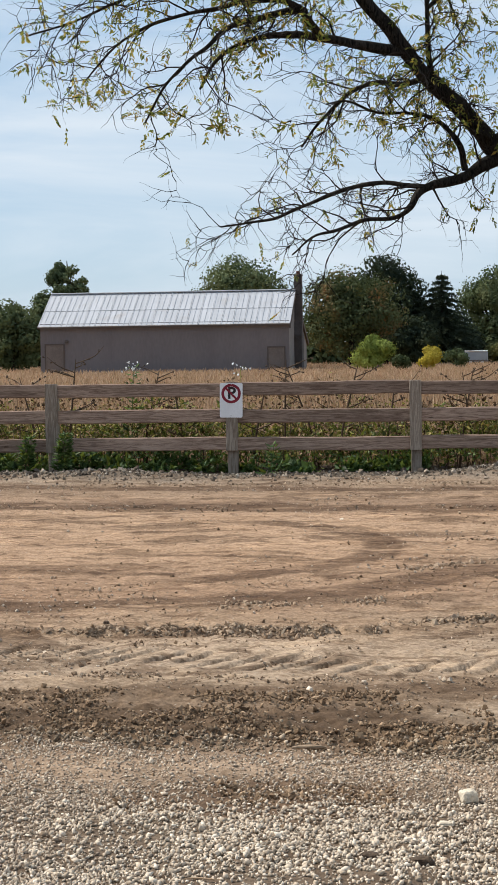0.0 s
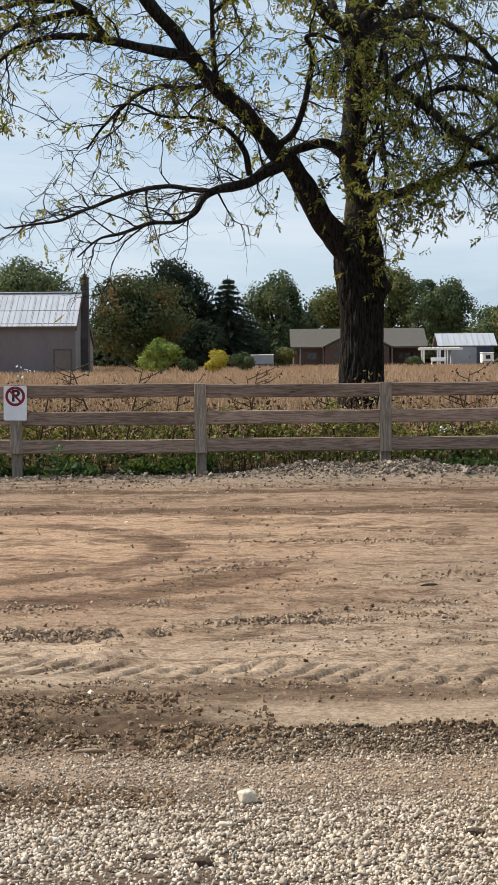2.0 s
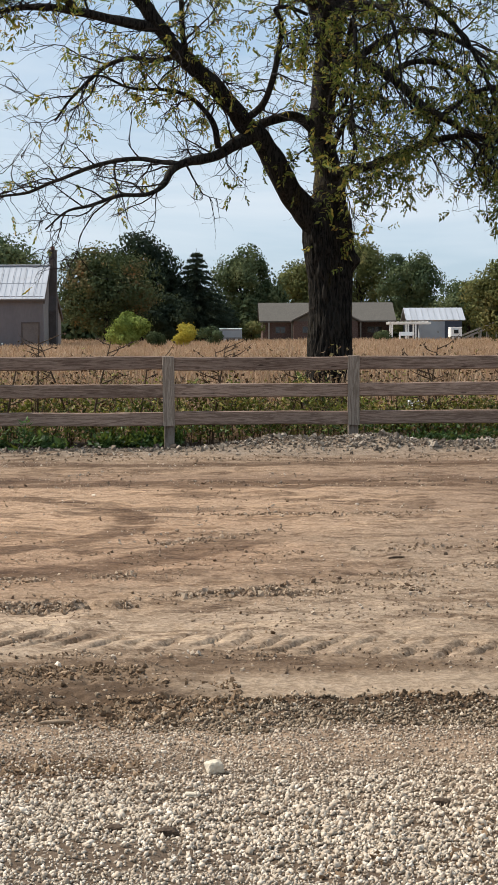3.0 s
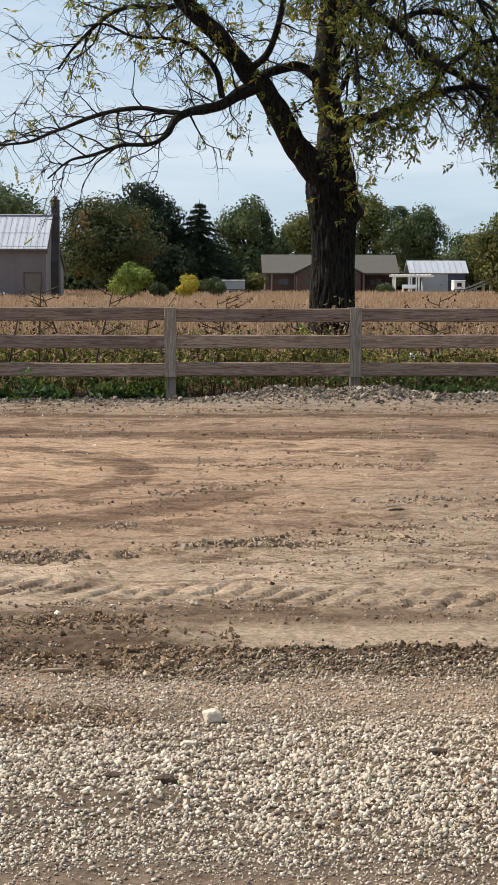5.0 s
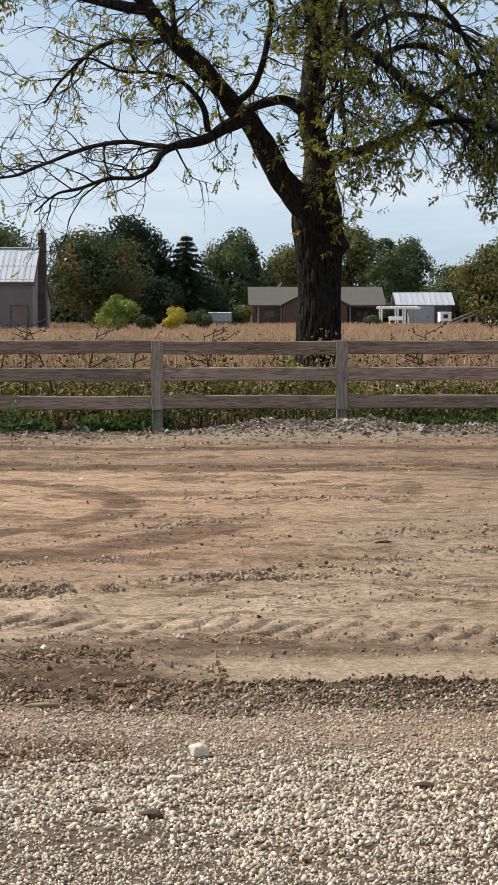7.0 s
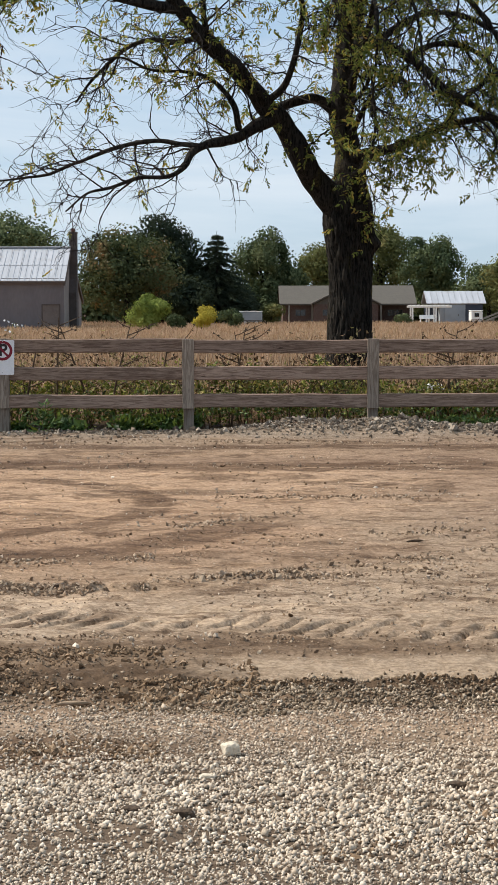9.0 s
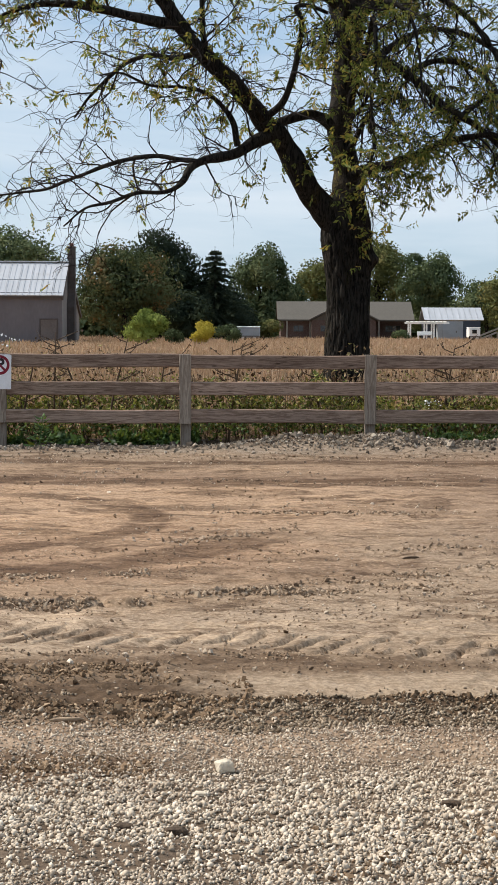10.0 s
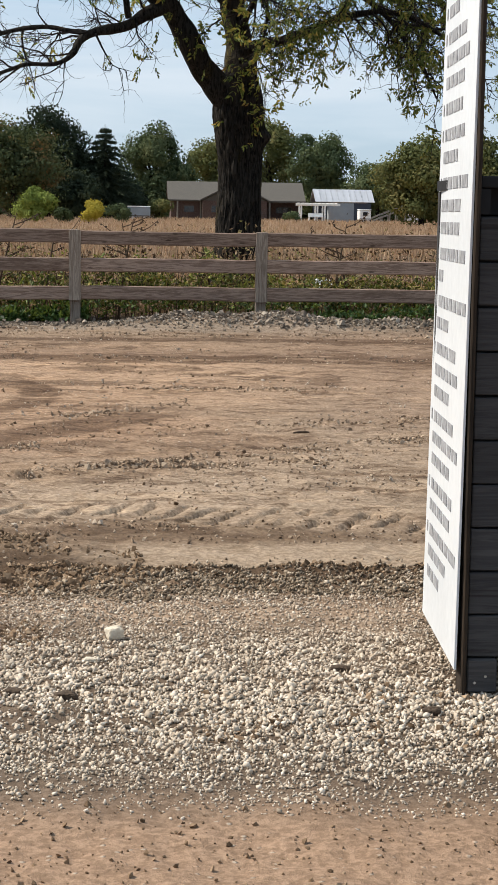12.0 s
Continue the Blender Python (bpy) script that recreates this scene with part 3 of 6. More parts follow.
def scatter_gravel():
    g = rng_for(11)
    # pale gravel in front, thinning out into the churned soil
    n = 110000
    x, y = g.uniform(1.0, 4.9, n), g.uniform(4.85, 8.2, n)
    edge = np.array([noise.noise(Vector((a * 1.1, b * 1.1, 2))) for a, b in zip(x, y)])
    patch = np.array([noise.noise(Vector((a * 1.6, b * 2.2, 41))) for a, b in zip(x, y)])
    trod = np.exp(-((x - 2.35) / 0.42) ** 2 - ((y - 6.72) / 0.22) ** 2)
    rim = np.where(x > 2.75 + 0.8 * edge, 7.97 + 0.05 * edge, 7.70 + 0.5 * edge)
    dens = np.clip((rim - y) / np.where(x > 2.75, 0.06, 0.5), 0.04, 1) * np.clip((y - 4.84 + 0.25 * edge) / 0.40, 0, 1) * np.clip(0.95 + 1.1 * patch, 0.35, 1) * (1 - 0.75 * trod)
    keep = g.random(n) < dens
    x, y, edge, patch = x[keep], y[keep], edge[keep], patch[keep]
    s = np.clip(g.lognormal(math.log(0.0061), 0.34, len(x)), 0.0028, 0.0150)
    s *= np.clip(0.62 + (y - 5.0) * 0.55, 0.62, 1) * np.where(y > 6.6, 0.82, 1.0)
    pale = g.random(len(x)) < np.clip((6.75 - y) / 0.7 + 0.7 * edge + 0.6 * patch, 0.08, 0.92) * np.clip((x - 0.9) / 1.4, 0.25, 1)
    damp = y > 7.42 + 0.25 * edge
    pale &= ~damp
    at = np.array(on_ground(x, y))
    tagged(stones("damp_gravel", DAMP_STONE, at[damp], s[damp] * 1.1, 23, soft_edged=True), "damp grey-brown gravel along the edge of the churned soil", "gravel", kind="stuff")
    tagged(stones("gravel", GRAVEL, at[pale], s[pale], 12, soft_edged=True), "pale crushed limestone gravel lying loose on soil", "gravel", kind="stuff")
    tagged(stones("tan_gravel", TAN_STONE, at[~pale & ~damp], s[~pale & ~damp] * 0.85, 17, soft_edged=True), "tan dusty gravel pressed into soil", "gravel", kind="stuff")
    # single pebbles across the yard, lying in drifts
    n = 26000
    x, y = g.uniform(-5, 10, n), 8.6 + 14.8 * g.random(n) ** 1.25
    bunch = np.array([noise.noise(Vector((a * 0.9, b * 0.9, 12))) + 0.6 * noise.noise(Vector((a * 2.6, b * 2.6, 15))) for a, b in zip(x, y)])
    keep = bunch > g.normal(0.32, 0.12, n)
    x, y = x[keep], y[keep]
    s = np.clip(g.lognormal(math.log(0.0058), 0.5, len(x)), 0.003, 0.018)
    tagged(stones("pebbles", TAN_STONE, on_ground(x, y), s, 13), "small pale pebbles scattered on packed dirt", "pebbles", kind="stuff")
    # dark clods in the churned bands
    sets = [windrow(g, *r) for r in ((((0.4, 8.60), (2.8, 8.60)), 1500, 0.07, 0.0082), (((0.4, 8.22), (3.2, 8.15)), 2600, 0.12, 0.0085),
                                     (((0.4, 7.90), (2.2, 7.85), (3.2, 7.72)), 3600, 0.13, 0.0088), (((2.9, 7.93), (5.6, 7.90)), 1500, 0.022, 0.0085),
                                     (((2.4, 7.70), (3.2, 7.68)), 900, 0.13, 0.0085), (((1.9, 6.70), (2.85, 6.76)), 900, 0.14, 0.0075), (((3.3, 5.75), (4.2, 5.8)), 380, 0.15, 0.0085))]
    x, y, s = (np.concatenate(c) for c in zip(*sets))
    tagged(stones("soil_clods", CLOD, on_ground(x, y), s, 14, 0.8), "dark damp clods of churned soil beside tyre tracks", "clods", kind="stuff")
    # brown clods along the tyre ridges
    sets = [windrow(g, *r) for r in ((((-1.5, 10.75), (1.0, 10.43)), 500, 0.05, 0.0085), (((1.0, 10.43), (2.62, 10.48)), 1500, 0.07, 0.0105), (((2.55, 10.72), (2.9, 10.88), (3.6, 10.98)), 900, 0.06, 0.0100), (((3.5, 10.98), (4.3, 11.1)), 260, 0.08, 0.0085),
                                     (((3.0, 11.05), (4.0, 11.6), (5.4, 12.4)), 700, 0.08, 0.0085), (((2.9, 15.7), (4.6, 15.5)), 260, 0.10, 0.0105), (((1.6, 11.45), (2.6, 11.75)), 240, 0.10, 0.0090),
                                     (((2.6, 13.2), (3.6, 14.6)), 260, 0.12, 0.0095), (((-2, 18.9), (8, 18.6)), 500, 0.20, 0.0120), (((4.0, 12.9), (5.6, 13.6)), 260, 0.15, 0.0095),
                                     (((1.2, 9.15), (3.6, 8.85)), 420, 0.06, 0.0070), (((-2, 22.4), (8, 22.4)), 900, 0.35, 0.0130))]
    x, y, s = (np.concatenate(c) for c in zip(*sets))
    tagged(stones("ridge_clods", RIDGE_CLOD, on_ground(x, y), s, 18, 0.8), "brown clods of soil along a tyre ridge", "clods", kind="stuff")
    n = 13000
    x, y = g.uniform(-4, 9, n), 8.9 + 13.6 * g.random(n) ** 1.2
    bunch = np.array([noise.noise(Vector((a * 0.8, b * 0.8, 22))) + 0.6 * noise.noise(Vector((a * 2.4, b * 2.4, 25))) for a, b in zip(x, y)])
    keep = bunch > g.normal(0.28, 0.12, n)
    x, y = x[keep], y[keep]
    s = np.clip(g.lognormal(math.log(0.0052), 0.5, len(x)), 0.0025, 0.016)
    tagged(stones("dirt_crumbs", CLOD, on_ground(x, y), s, 19), "small brown crumbs of soil on the packed yard", "clods", kind="stuff")
    n = 9000
    x, y = g.uniform(0.4, 5.6, n), 8.5 + 4.5 * g.random(n)
    bunch = np.array([noise.noise(Vector((a * 1.3, b * 1.1, 32))) + 0.6 * noise.noise(Vector((a * 4.0, b * 3.0, 35))) for a, b in zip(x, y)])
    keep = bunch > g.normal(0.05, 0.15, n)
    x, y = x[keep], y[keep]
    tagged(stones("soil_grit", RIDGE_CLOD, on_ground(x, y), np.clip(g.lognormal(math.log(0.0042), 0.45, len(x)), 0.002, 0.012), 24), "fine crumbs of dry soil lying on the tyre tracks", "grit", kind="stuff")
    n = 1500
    x, y = g.uniform(1.9, 4.6, n), g.uniform(3.9, 4.95, n)
    tagged(stones("crumbs", CLOD, on_ground(x, y), np.clip(g.lognormal(math.log(0.0035), 0.4, n), 0.002, 0.01), 15), "dark soil crumbs on reddish packed dirt", "crumbs", kind="stuff")
    # grey stones of the berm and along the fence
    n = 25000
    x, y = g.uniform(-7, 13, n), g.normal(23.85, 0.36, n)
    z = np.array([ground_z(a, b) for a, b in zip(x, y)])
    keep = (g.random(n) < np.clip(z / 0.10, 0.20, 1)) & (y < 24.75)
    x, y = x[keep], y[keep]
    s = np.clip(g.lognormal(math.log(0.012), 0.5, len(x)), 0.006, 0.05)
    tagged(stones("berm_gravel", BERM_STONE, on_ground(x, y), s, 16), "grey crushed stone heaped along the fence foot", "gravel", kind="stuff")


scatter_gravel()


def lone_stone(name, material, x, y, rx, ry, rz, seed, label, category, turn=0):
    bm = bmesh.new()
    bmesh.ops.create_icosphere(bm, subdivisions=3, radius=1)
    for v in bm.verts:
        c = v.co.copy()
        k = 1 + 0.22 * noise.noise(c * 1.3 + Vector((seed, 0, 0))) + 0.08 * noise.noise(c * 4 + Vector((0, seed, 0)))
        c = Vector([math.copysign(abs(a) ** 0.75, a) for a in c])
        v.co = Vector((c.x * rx, c.y * ry, c.z * rz)) * k
    ob = part(name, bm, material, None)
    ob.matrix_basis = pose(x, y, yard_z(x, y) + rz * 0.72, 0, 0, turn)
    return tagged(ob, label, category)


lone_stone("rock", PALE_ROCK, 3.095, 6.70, 0.031, 0.030, 0.024, 3, "pale cream angular rock lying on gravel", "rock", 15)
lone_stone("rock", PALE_ROCK, 3.02, 6.38, 0.022, 0.014, 0.008, 9, "flat pale stone half sunk in gravel", "rock", -20)
lone_stone("soil_clod", DARK_CLOD, 2.14, 10.45, 0.032, 0.022, 0.014, 5, "dark damp clod of soil on the tyre ridge", "clod")
lone_stone("soil_clod", DARK_CLOD, 1.04, 10.78, 0.017, 0.015, 0.013, 6, "dark clod of soil on packed dirt", "clod")
lone_stone("soil_clod", DARK_CLOD, 2.96, 5.93, 0.034, 0.022, 0.014, 7, "dark flat clod lying on pale gravel", "clod")
lone_stone("soil_clod", DARK_CLOD, 2.80, 5.98, 0.03, 0.018, 0.012, 8, "dark flat clod lying on pale gravel", "clod")
lone_stone("soil_clod", DARK_CLOD, 3.81, 6.27, 0.03, 0.022, 0.014, 10, "dark crumbly clod lying on pale gravel", "clod")
lone_stone("soil_clod", DARK_CLOD, 4.02, 5.78, 0.028, 0.02, 0.014, 11, "dark crumbly clod lying on pale gravel", "clod")


def stick(x, y, length, r, turn, material, name, label):
    t = Tubes()
    pts = [(-length / 2, 0, 0, r * 0.6), (-length / 6, 0.004, 0.002, r), (length / 5, -0.003, 0.002, r * 1.1), (length / 2, 0.002, 0, r * 0.5)]
    t.add(spline(pts), 7)
    ob = t.make(name, material, None)
    ob.matrix_basis = pose(x, y, yard_z(x, y) + r * 1.1 + 0.004, 0, 0, turn)
    tagged(ob, label, "stick")


stick(2.49, 7.48, 0.13, 0.009, 8, STICK_WOOD, "stick", "short weathered stick lying on gravel")
stick(2.34, 5.72, 0.11, 0.0025, -4, DRY_GRASS, "straw", "thin yellow straw lying on gravel")
stick(4.27, 12.4, 0.12, 0.008, 25, BURR, "stick", "dark crooked twig lying on dirt")

# ---- fence ----
FY = 24.50
STEP = 2.44


def make_fence():
    fence = empty("rail_fence", 0, FY, 0)
    tagged(fence, "three-rail weathered wooden fence along the yard edge", "fence")
    g = rng_for(21)
    inv = Matrix.Translation((0, -FY, 0))

    def put(name, bm, material, label=""):
        bm.transform(inv)
        return part(name, bm, material, fence, label)

    for k in range(-3, 6):
        x = k * STEP
        gz = ground_z(x, FY)
        top = 1.215 + g.uniform(-0.006, 0.01)
        put("post", rough_board(x - 0.068, x + 0.068, FY + 0.02, FY + 0.15, gz - 0.25, top - 0.005, 40 + k, 2), POST_WOOD)
        if k == -1:
            put("batten", rough_board(x - 0.085, x + 0.085, FY - 0.05, FY - 0.022, 0.29, top + 0.01, 60 + k, 2, 8), POST_WOOD)
        else:
            put("batten", rough_board(x - 0.078, x + 0.078, FY - 0.05, FY - 0.022, 0.30 + g.uniform(-0.02, 0.01), top, 60 + k, 2, 8), POST_WOOD)
        if k == 5:
            break
        for r, (lo, hi) in enumerate(((0.305, 0.485), (0.675, 0.855), (1.03, 1.21))):
            sag = g.uniform(-0.008, 0.008)
            bm = rough_board(x + 0.004, x + STEP - 0.004, FY - 0.020, FY + 0.018, lo + sag, hi + sag, 100 + 7 * k + r, 0, 12, 0.006, 0.012)
            put("rail", bm, RAIL_WOOD)


make_fence()


def text_mesh(body, size):
    cu = bpy.data.curves.new("lettering", 'FONT')
    cu.body, cu.size, cu.align_x, cu.align_y, cu.extrude = body, size, 'CENTER', 'CENTER', 0.0008
    cu.offset = size * 0.03
    tmp = new("lettering", cu)
    me = bpy.data.meshes.new_from_object(tmp.evaluated_get(bpy.context.evaluated_depsgraph_get()))
    bpy.data.objects.remove(tmp)
    return me


def rounded_plate(w, h, t, r):
    bm = bmesh.new()
    pts = []
    for cx, cz, a0 in ((w / 2 - r, h / 2 - r, 0), (-w / 2 + r, h / 2 - r, 90), (-w / 2 + r, -h / 2 + r, 180), (w / 2 - r, -h / 2 + r, 270)):
        for k in range(6):
            a = radians(a0 + 18 * k)
            pts.append(bm.verts.new((cx + r * math.cos(a), 0, cz + r * math.sin(a))))
    f = bm.faces.new(pts)
    e = bmesh.ops.extrude_face_region(bm, geom=[f])
    for v in e["geom"]:
        if isinstance(v, bmesh.types.BMVert):
            v.co.y += t
    bmesh.ops.recalc_face_normals(bm, faces=bm.faces[:])
    return bm


def ring(r0, r1, y0, y1, n=48):
    bm = bmesh.new()
    loops = []
    for r, y in ((r0, y0), (r1, y0), (r1, y1), (r0, y1)):
        loops.append([bm.verts.new((r * math.cos(2 * math.pi * k / n), y, r * math.sin(2 * math.pi * k / n))) for k in range(n)])
    for a in range(4):
        for k in range(n):
            bm.faces.new((loops[a][k], loops[a][(k + 1) % n], loops[(a + 1) % 4][(k + 1) % n], loops[(a + 1) % 4][k]))
    bmesh.ops.recalc_face_normals(bm, faces=bm.faces[:])
    return bm


def make_sign():
    s = empty("parking_sign", 0.0, FY - 0.056, 0.975)
    s.rotation_euler = (0, radians(0.8), 0)
    tagged(s, "white no-parking sign with red ring and black letter on fence", "sign")
    part("plate", rounded_plate(0.305, 0.457, 0.003, 0.02), SIGN_WHITE, s)
    r = part("prohibition_ring", ring(0.094, 0.130, -0.003, -0.0008), SIGN_RED, s, "dark red ring")
    r.location = (0, 0, 0.09)
    bm = box(-0.103, 0.103, -0.0040, -0.0032, -0.014, 0.014)
    bar = part("slash", bm, SIGN_RED, s, "dark red diagonal bar")
    bar.location, bar.rotation_euler = (0, 0, 0.09), (0, radians(45), 0)
    me = text_mesh("P", 0.215)
    me.materials.clear()
    me.materials.append(SIGN_BLACK)
    p = new("letter", me)
    p.parent, p.location, p.rotation_euler = s, (0.004, -0.0016, 0.09), (radians(90), 0, 0)
    p["label"] = "bold black letter P"
    for z in (0.21, -0.20):
        bm = bmesh.new()
        bmesh.ops.create_cone(bm, cap_ends=True, segments=10, radius1=0.007, radius2=0.005, depth=0.004, matrix=Matrix.Translation((0, -0.003, z)) @ Matrix.Rotation(radians(90), 4, 'X'))
        part("bolt", bm, STEEL, s)


make_sign()

# ---- walnut tree ----
TREE_X, TREE_Y = 4.96, 31.0


def make_tree():
    tree = empty("walnut_tree", TREE_X, TREE_Y, 0)
    tagged(tree, "old walnut tree, dark furrowed bark, thinning yellow-green leaves", "tree")
    inv = np.array([TREE_X, TREE_Y, 0.0])
    g = rng_for(31)
    # trunk, furrowed, with a flare at the foot, a swelling at the fork and a burl
    prof = [(-0.2, 0.60), (0.15, 0.50), (0.6, 0.415), (1.2, 0.385), (1.9, 0.365), (2.4, 0.365), (2.75, 0.395), (3.05, 0.43), (3.35, 0.42), (3.7, 0.33)]
    zs = np.linspace(-0.2, 3.7, 190)
    rr = np.interp(zs, [p[0] for p in prof], [p[1] for p in prof])
    cx = np.interp(zs, [-0.2, 1.2, 2.4, 3.2, 3.7], [0.0, 0.0, 0.02, -0.03, -0.04])
    seg, verts = 150, []
    for z, r, c in zip(zs, rr, cx):
        for k in range(seg):
            a = 2 * math.pi * k / seg
            d = Vector((math.cos(a), math.sin(a), 0))
            f = noise.noise(Vector((d.x * 8.5 * r / 0.38, d.y * 8.5 * r / 0.38, z * 1.5))) + 0.5 * noise.noise(Vector((d.x * 17, d.y * 17, z * 3.4)))
            furrow = -0.05 * max(0.0, 1 - abs(f) * 3.6)
            lump = 0.03 * noise.noise(Vector((d.x * 1.5, d.y * 1.5, z * 0.9)))
            burl = 0.13 * math.exp(-((z - 2.72) / 0.13) ** 2 - ((a if a < math.pi else a - 2 * math.pi) + 0.15) ** 2 / 0.12)
            q = r + furrow + lump + burl + 0.012 * noise.noise(Vector((d.x * 20, d.y * 20, z * 8)))
            verts.append((c + d.x * q, d.y * q, z))
    faces = [(i * seg + k, i * seg + (k + 1) % seg, (i + 1) * seg + (k + 1) % seg, (i + 1) * seg + k) for i in range(len(zs) - 1) for k in range(seg)]
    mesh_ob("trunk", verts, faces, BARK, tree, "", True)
    twigs, yellow, olive = Tubes(), Leaves(), Leaves()

    def walk_twig(p, d, length, r, droop, k=6):
        """A crooked twig: starts along d, wanders, and hangs or turns up."""
        pts, d = [np.r_[p, r]], d.copy()
        bend = g.normal(size=3) * np.array([0.5, 0.5, 0.4])
        for s in range(1, k + 1):
            d = unit(d + bend * 0.30 + g.normal(size=3) * 0.24 + np.array([0, 0, -droop * 0.16 + 0.36 * droop * (s / k) ** 2]))
            pts.append(np.r_[pts[-1][:3] + d * length / k, max(0.0016, r * (1 - 0.85 * s / k))])
        return np.array(pts)

    def compound_leaf(p, d, size, leaves):
        """A hanging leaf of paired narrow leaflets."""
        k = int(g.integers(4, 8))
        d = unit(d * 0.8 + np.array([0, 0, -0.5]) + g.normal(size=3) * 0.3)
        side = unit(np.cross(d, g.normal(size=3)))
        t = np.repeat(np.linspace(0.2, 1, k), 2)
        sg = np.tile([1.0, -1.0], k)
        base = p + d * (t * size)[:, None]
        way = unit(side * sg[:, None] * 0.8 + d * 0.55 + np.array([0, 0, -0.25]) + g.normal(size=(2 * k, 3)) * 0.22)
        s2 = unit(np.cross(way, d + g.normal(size=(2 * k, 3)) * 0.5))
        ln = size * (0.28 + 0.16 * g.random(2 * k))
        leaves.add(base, way, s2, ln, ln * 0.42)

    def add_limb(name, twig, leaf, points):
        hang = 1.5 if leaf > 1.02 else 0.5
        few = 0.82 if leaf > 0.95 else 1.0
        kind = olive if leaf > 0.95 and name != "sprout" else yellow
        pts = spline(points, 7)
        j = np.zeros_like(pts)
        for i, q in enumerate(pts):
            o = noise.noise_vector(Vector(q[:3]) * 2.1)
            j[i, :3] = np.array(o[:]) * min(0.07, 0.012 + pts[i, 3] * 0.35)
            j[i, 3] = pts[i, 3] * 0.16 * noise.noise(Vector(q[:3]) * 3.3 + Vector((9, 0, 0)))
        pts = pts + j
        t = Tubes()
        t.add(np.c_[pts[:, :3] - inv, pts[:, 3]], 14)
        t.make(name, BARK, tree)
        seg = np.linalg.norm(np.diff(pts[:, :3], axis=0), axis=1)
        run = np.r_[0, np.cumsum(seg)]
        s = 1.1 if pts[0, 3] > 0.15 else 0.25
        while s < run[-1]:
            i = min(np.searchsorted(run, s), len(pts) - 1)
            p, r = pts[i, :3], pts[i, 3]
            d = unit(pts[i, :3] - pts[i - 1, :3])
            out = unit(np.cross(d, g.normal(size=3)))
            out = unit(out * 0.85 + 0.8 * d + np.array([0, 0, 0.05]))
            ln = g.uniform(0.6, 1.6) * (1.0 if r < 0.06 else 0.85)
            bush = few * leaf * min(3.0, g.lognormal(-0.35, 0.85))
            br = walk_twig(p, out, ln, min(r * 0.6, g.uniform(0.012, 0.024)), hang, 9)
            twigs.add(np.c_[br[:, :3] - inv, br[:, 3]], 5)
            for m in range(int(g.integers(4, 9))):
                b = br[int(g.integers(2, len(br)))]
                tw = walk_twig(b[:3], unit(unit(b[:3] - br[0, :3]) + g.normal(size=3) * 0.75), g.uniform(0.3, 0.9), 0.0085, hang * 1.2, 7)
                twigs.add(np.c_[tw[:, :3] - inv, tw[:, 3]], 3)
                for _ in range(g.poisson(0.9 * bush)):
                    q = tw[int(g.integers(1, len(tw)))]
                    compound_leaf(q[:3] - inv, unit(g.normal(size=3)), g.uniform(0.14, 0.30), kind)
                if g.random() < 0.75:
                    t3 = walk_twig(tw[3, :3], unit(g.normal(size=3) + np.array([0, 0, -0.4])), g.uniform(0.2, 0.55), 0.0055, hang * 1.4, 5)
                    twigs.add(np.c_[t3[:, :3] - inv, t3[:, 3]], 3)
                    for _ in range(g.poisson(0.7 * bush)):
                        compound_leaf(t3[-1, :3] - inv, unit(g.normal(size=3)), g.uniform(0.14, 0.28), kind)
            for _ in range(g.poisson(0.8 * bush)):
                q = br[int(g.integers(3, len(br)))]
                compound_leaf(q[:3] - inv, unit(g.normal(size=3)), g.uniform(0.15, 0.30), kind)
            s += g.uniform(0.12, 0.30) / twig

    add_limb("stem", 0.30, 0.25, [(4.95, 31.00, 3.23, 0.313), (4.95, 31.05, 3.90, 0.256), (4.87, 31.10, 4.56, 0.209), (4.81, 31.10, 5.12, 0.209), (4.89, 31.15, 5.79, 0.210), (4.99, 31.20, 6.45, 0.220), (4.98, 31.30, 7.13, 0.220), (4.92, 31.40, 7.80, 0.192), (4.87, 31.50, 8.86, 0.145), (5.01, 31.60, 10.21, 0.087), (5.12, 31.70, 11.37, 0.039)])
    add_limb("limb", 0.45, 0.40, [(4.78, 30.90, 3.23, 0.217), (4.47, 30.80, 3.62, 0.217), (4.15, 30.60, 4.12, 0.196), (3.81, 30.40, 4.66, 0.177), (3.44, 30.20, 5.03, 0.157), (2.99, 30.00, 5.50, 0.142), (2.54, 29.80, 5.98, 0.127), (2.14, 29.60, 6.44, 0.118), (1.75, 29.40, 6.94, 0.108), (1.41, 29.20, 7.34, 0.094), (1.12, 29.00, 7.87, 0.071), (0.88, 28.80, 8.52, 0.035)])
    add_limb("limb", 1.0, 0.65, [(2.14, 29.60, 6.38, 0.090), (1.79, 29.50, 6.40, 0.081), (1.35, 29.40, 6.46, 0.076), (0.87, 29.30, 6.58, 0.072), (0.39, 29.20, 6.61, 0.058), (-0.09, 29.10, 6.58, 0.044), (-0.48, 29.05, 6.42, 0.035), (-0.79, 29.00, 6.15, 0.027), (-1.02, 29.00, 5.76, 0.018)])
    add_limb("limb", 1.0, 0.65, [(0.95, 29.30, 6.55, 0.063), (0.74, 29.20, 6.76, 0.067), (0.58, 29.10, 6.96, 0.062), (0.23, 29.00, 6.92, 0.053), (-0.20, 28.90, 6.80, 0.049), (-0.54, 28.80, 6.67, 0.044), (-0.83, 28.70, 6.40, 0.031), (-1.13, 28.60, 6.17, 0.026), (-1.51, 28.50, 5.73, 0.022), (-1.82, 28.50, 5.21, 0.013)])
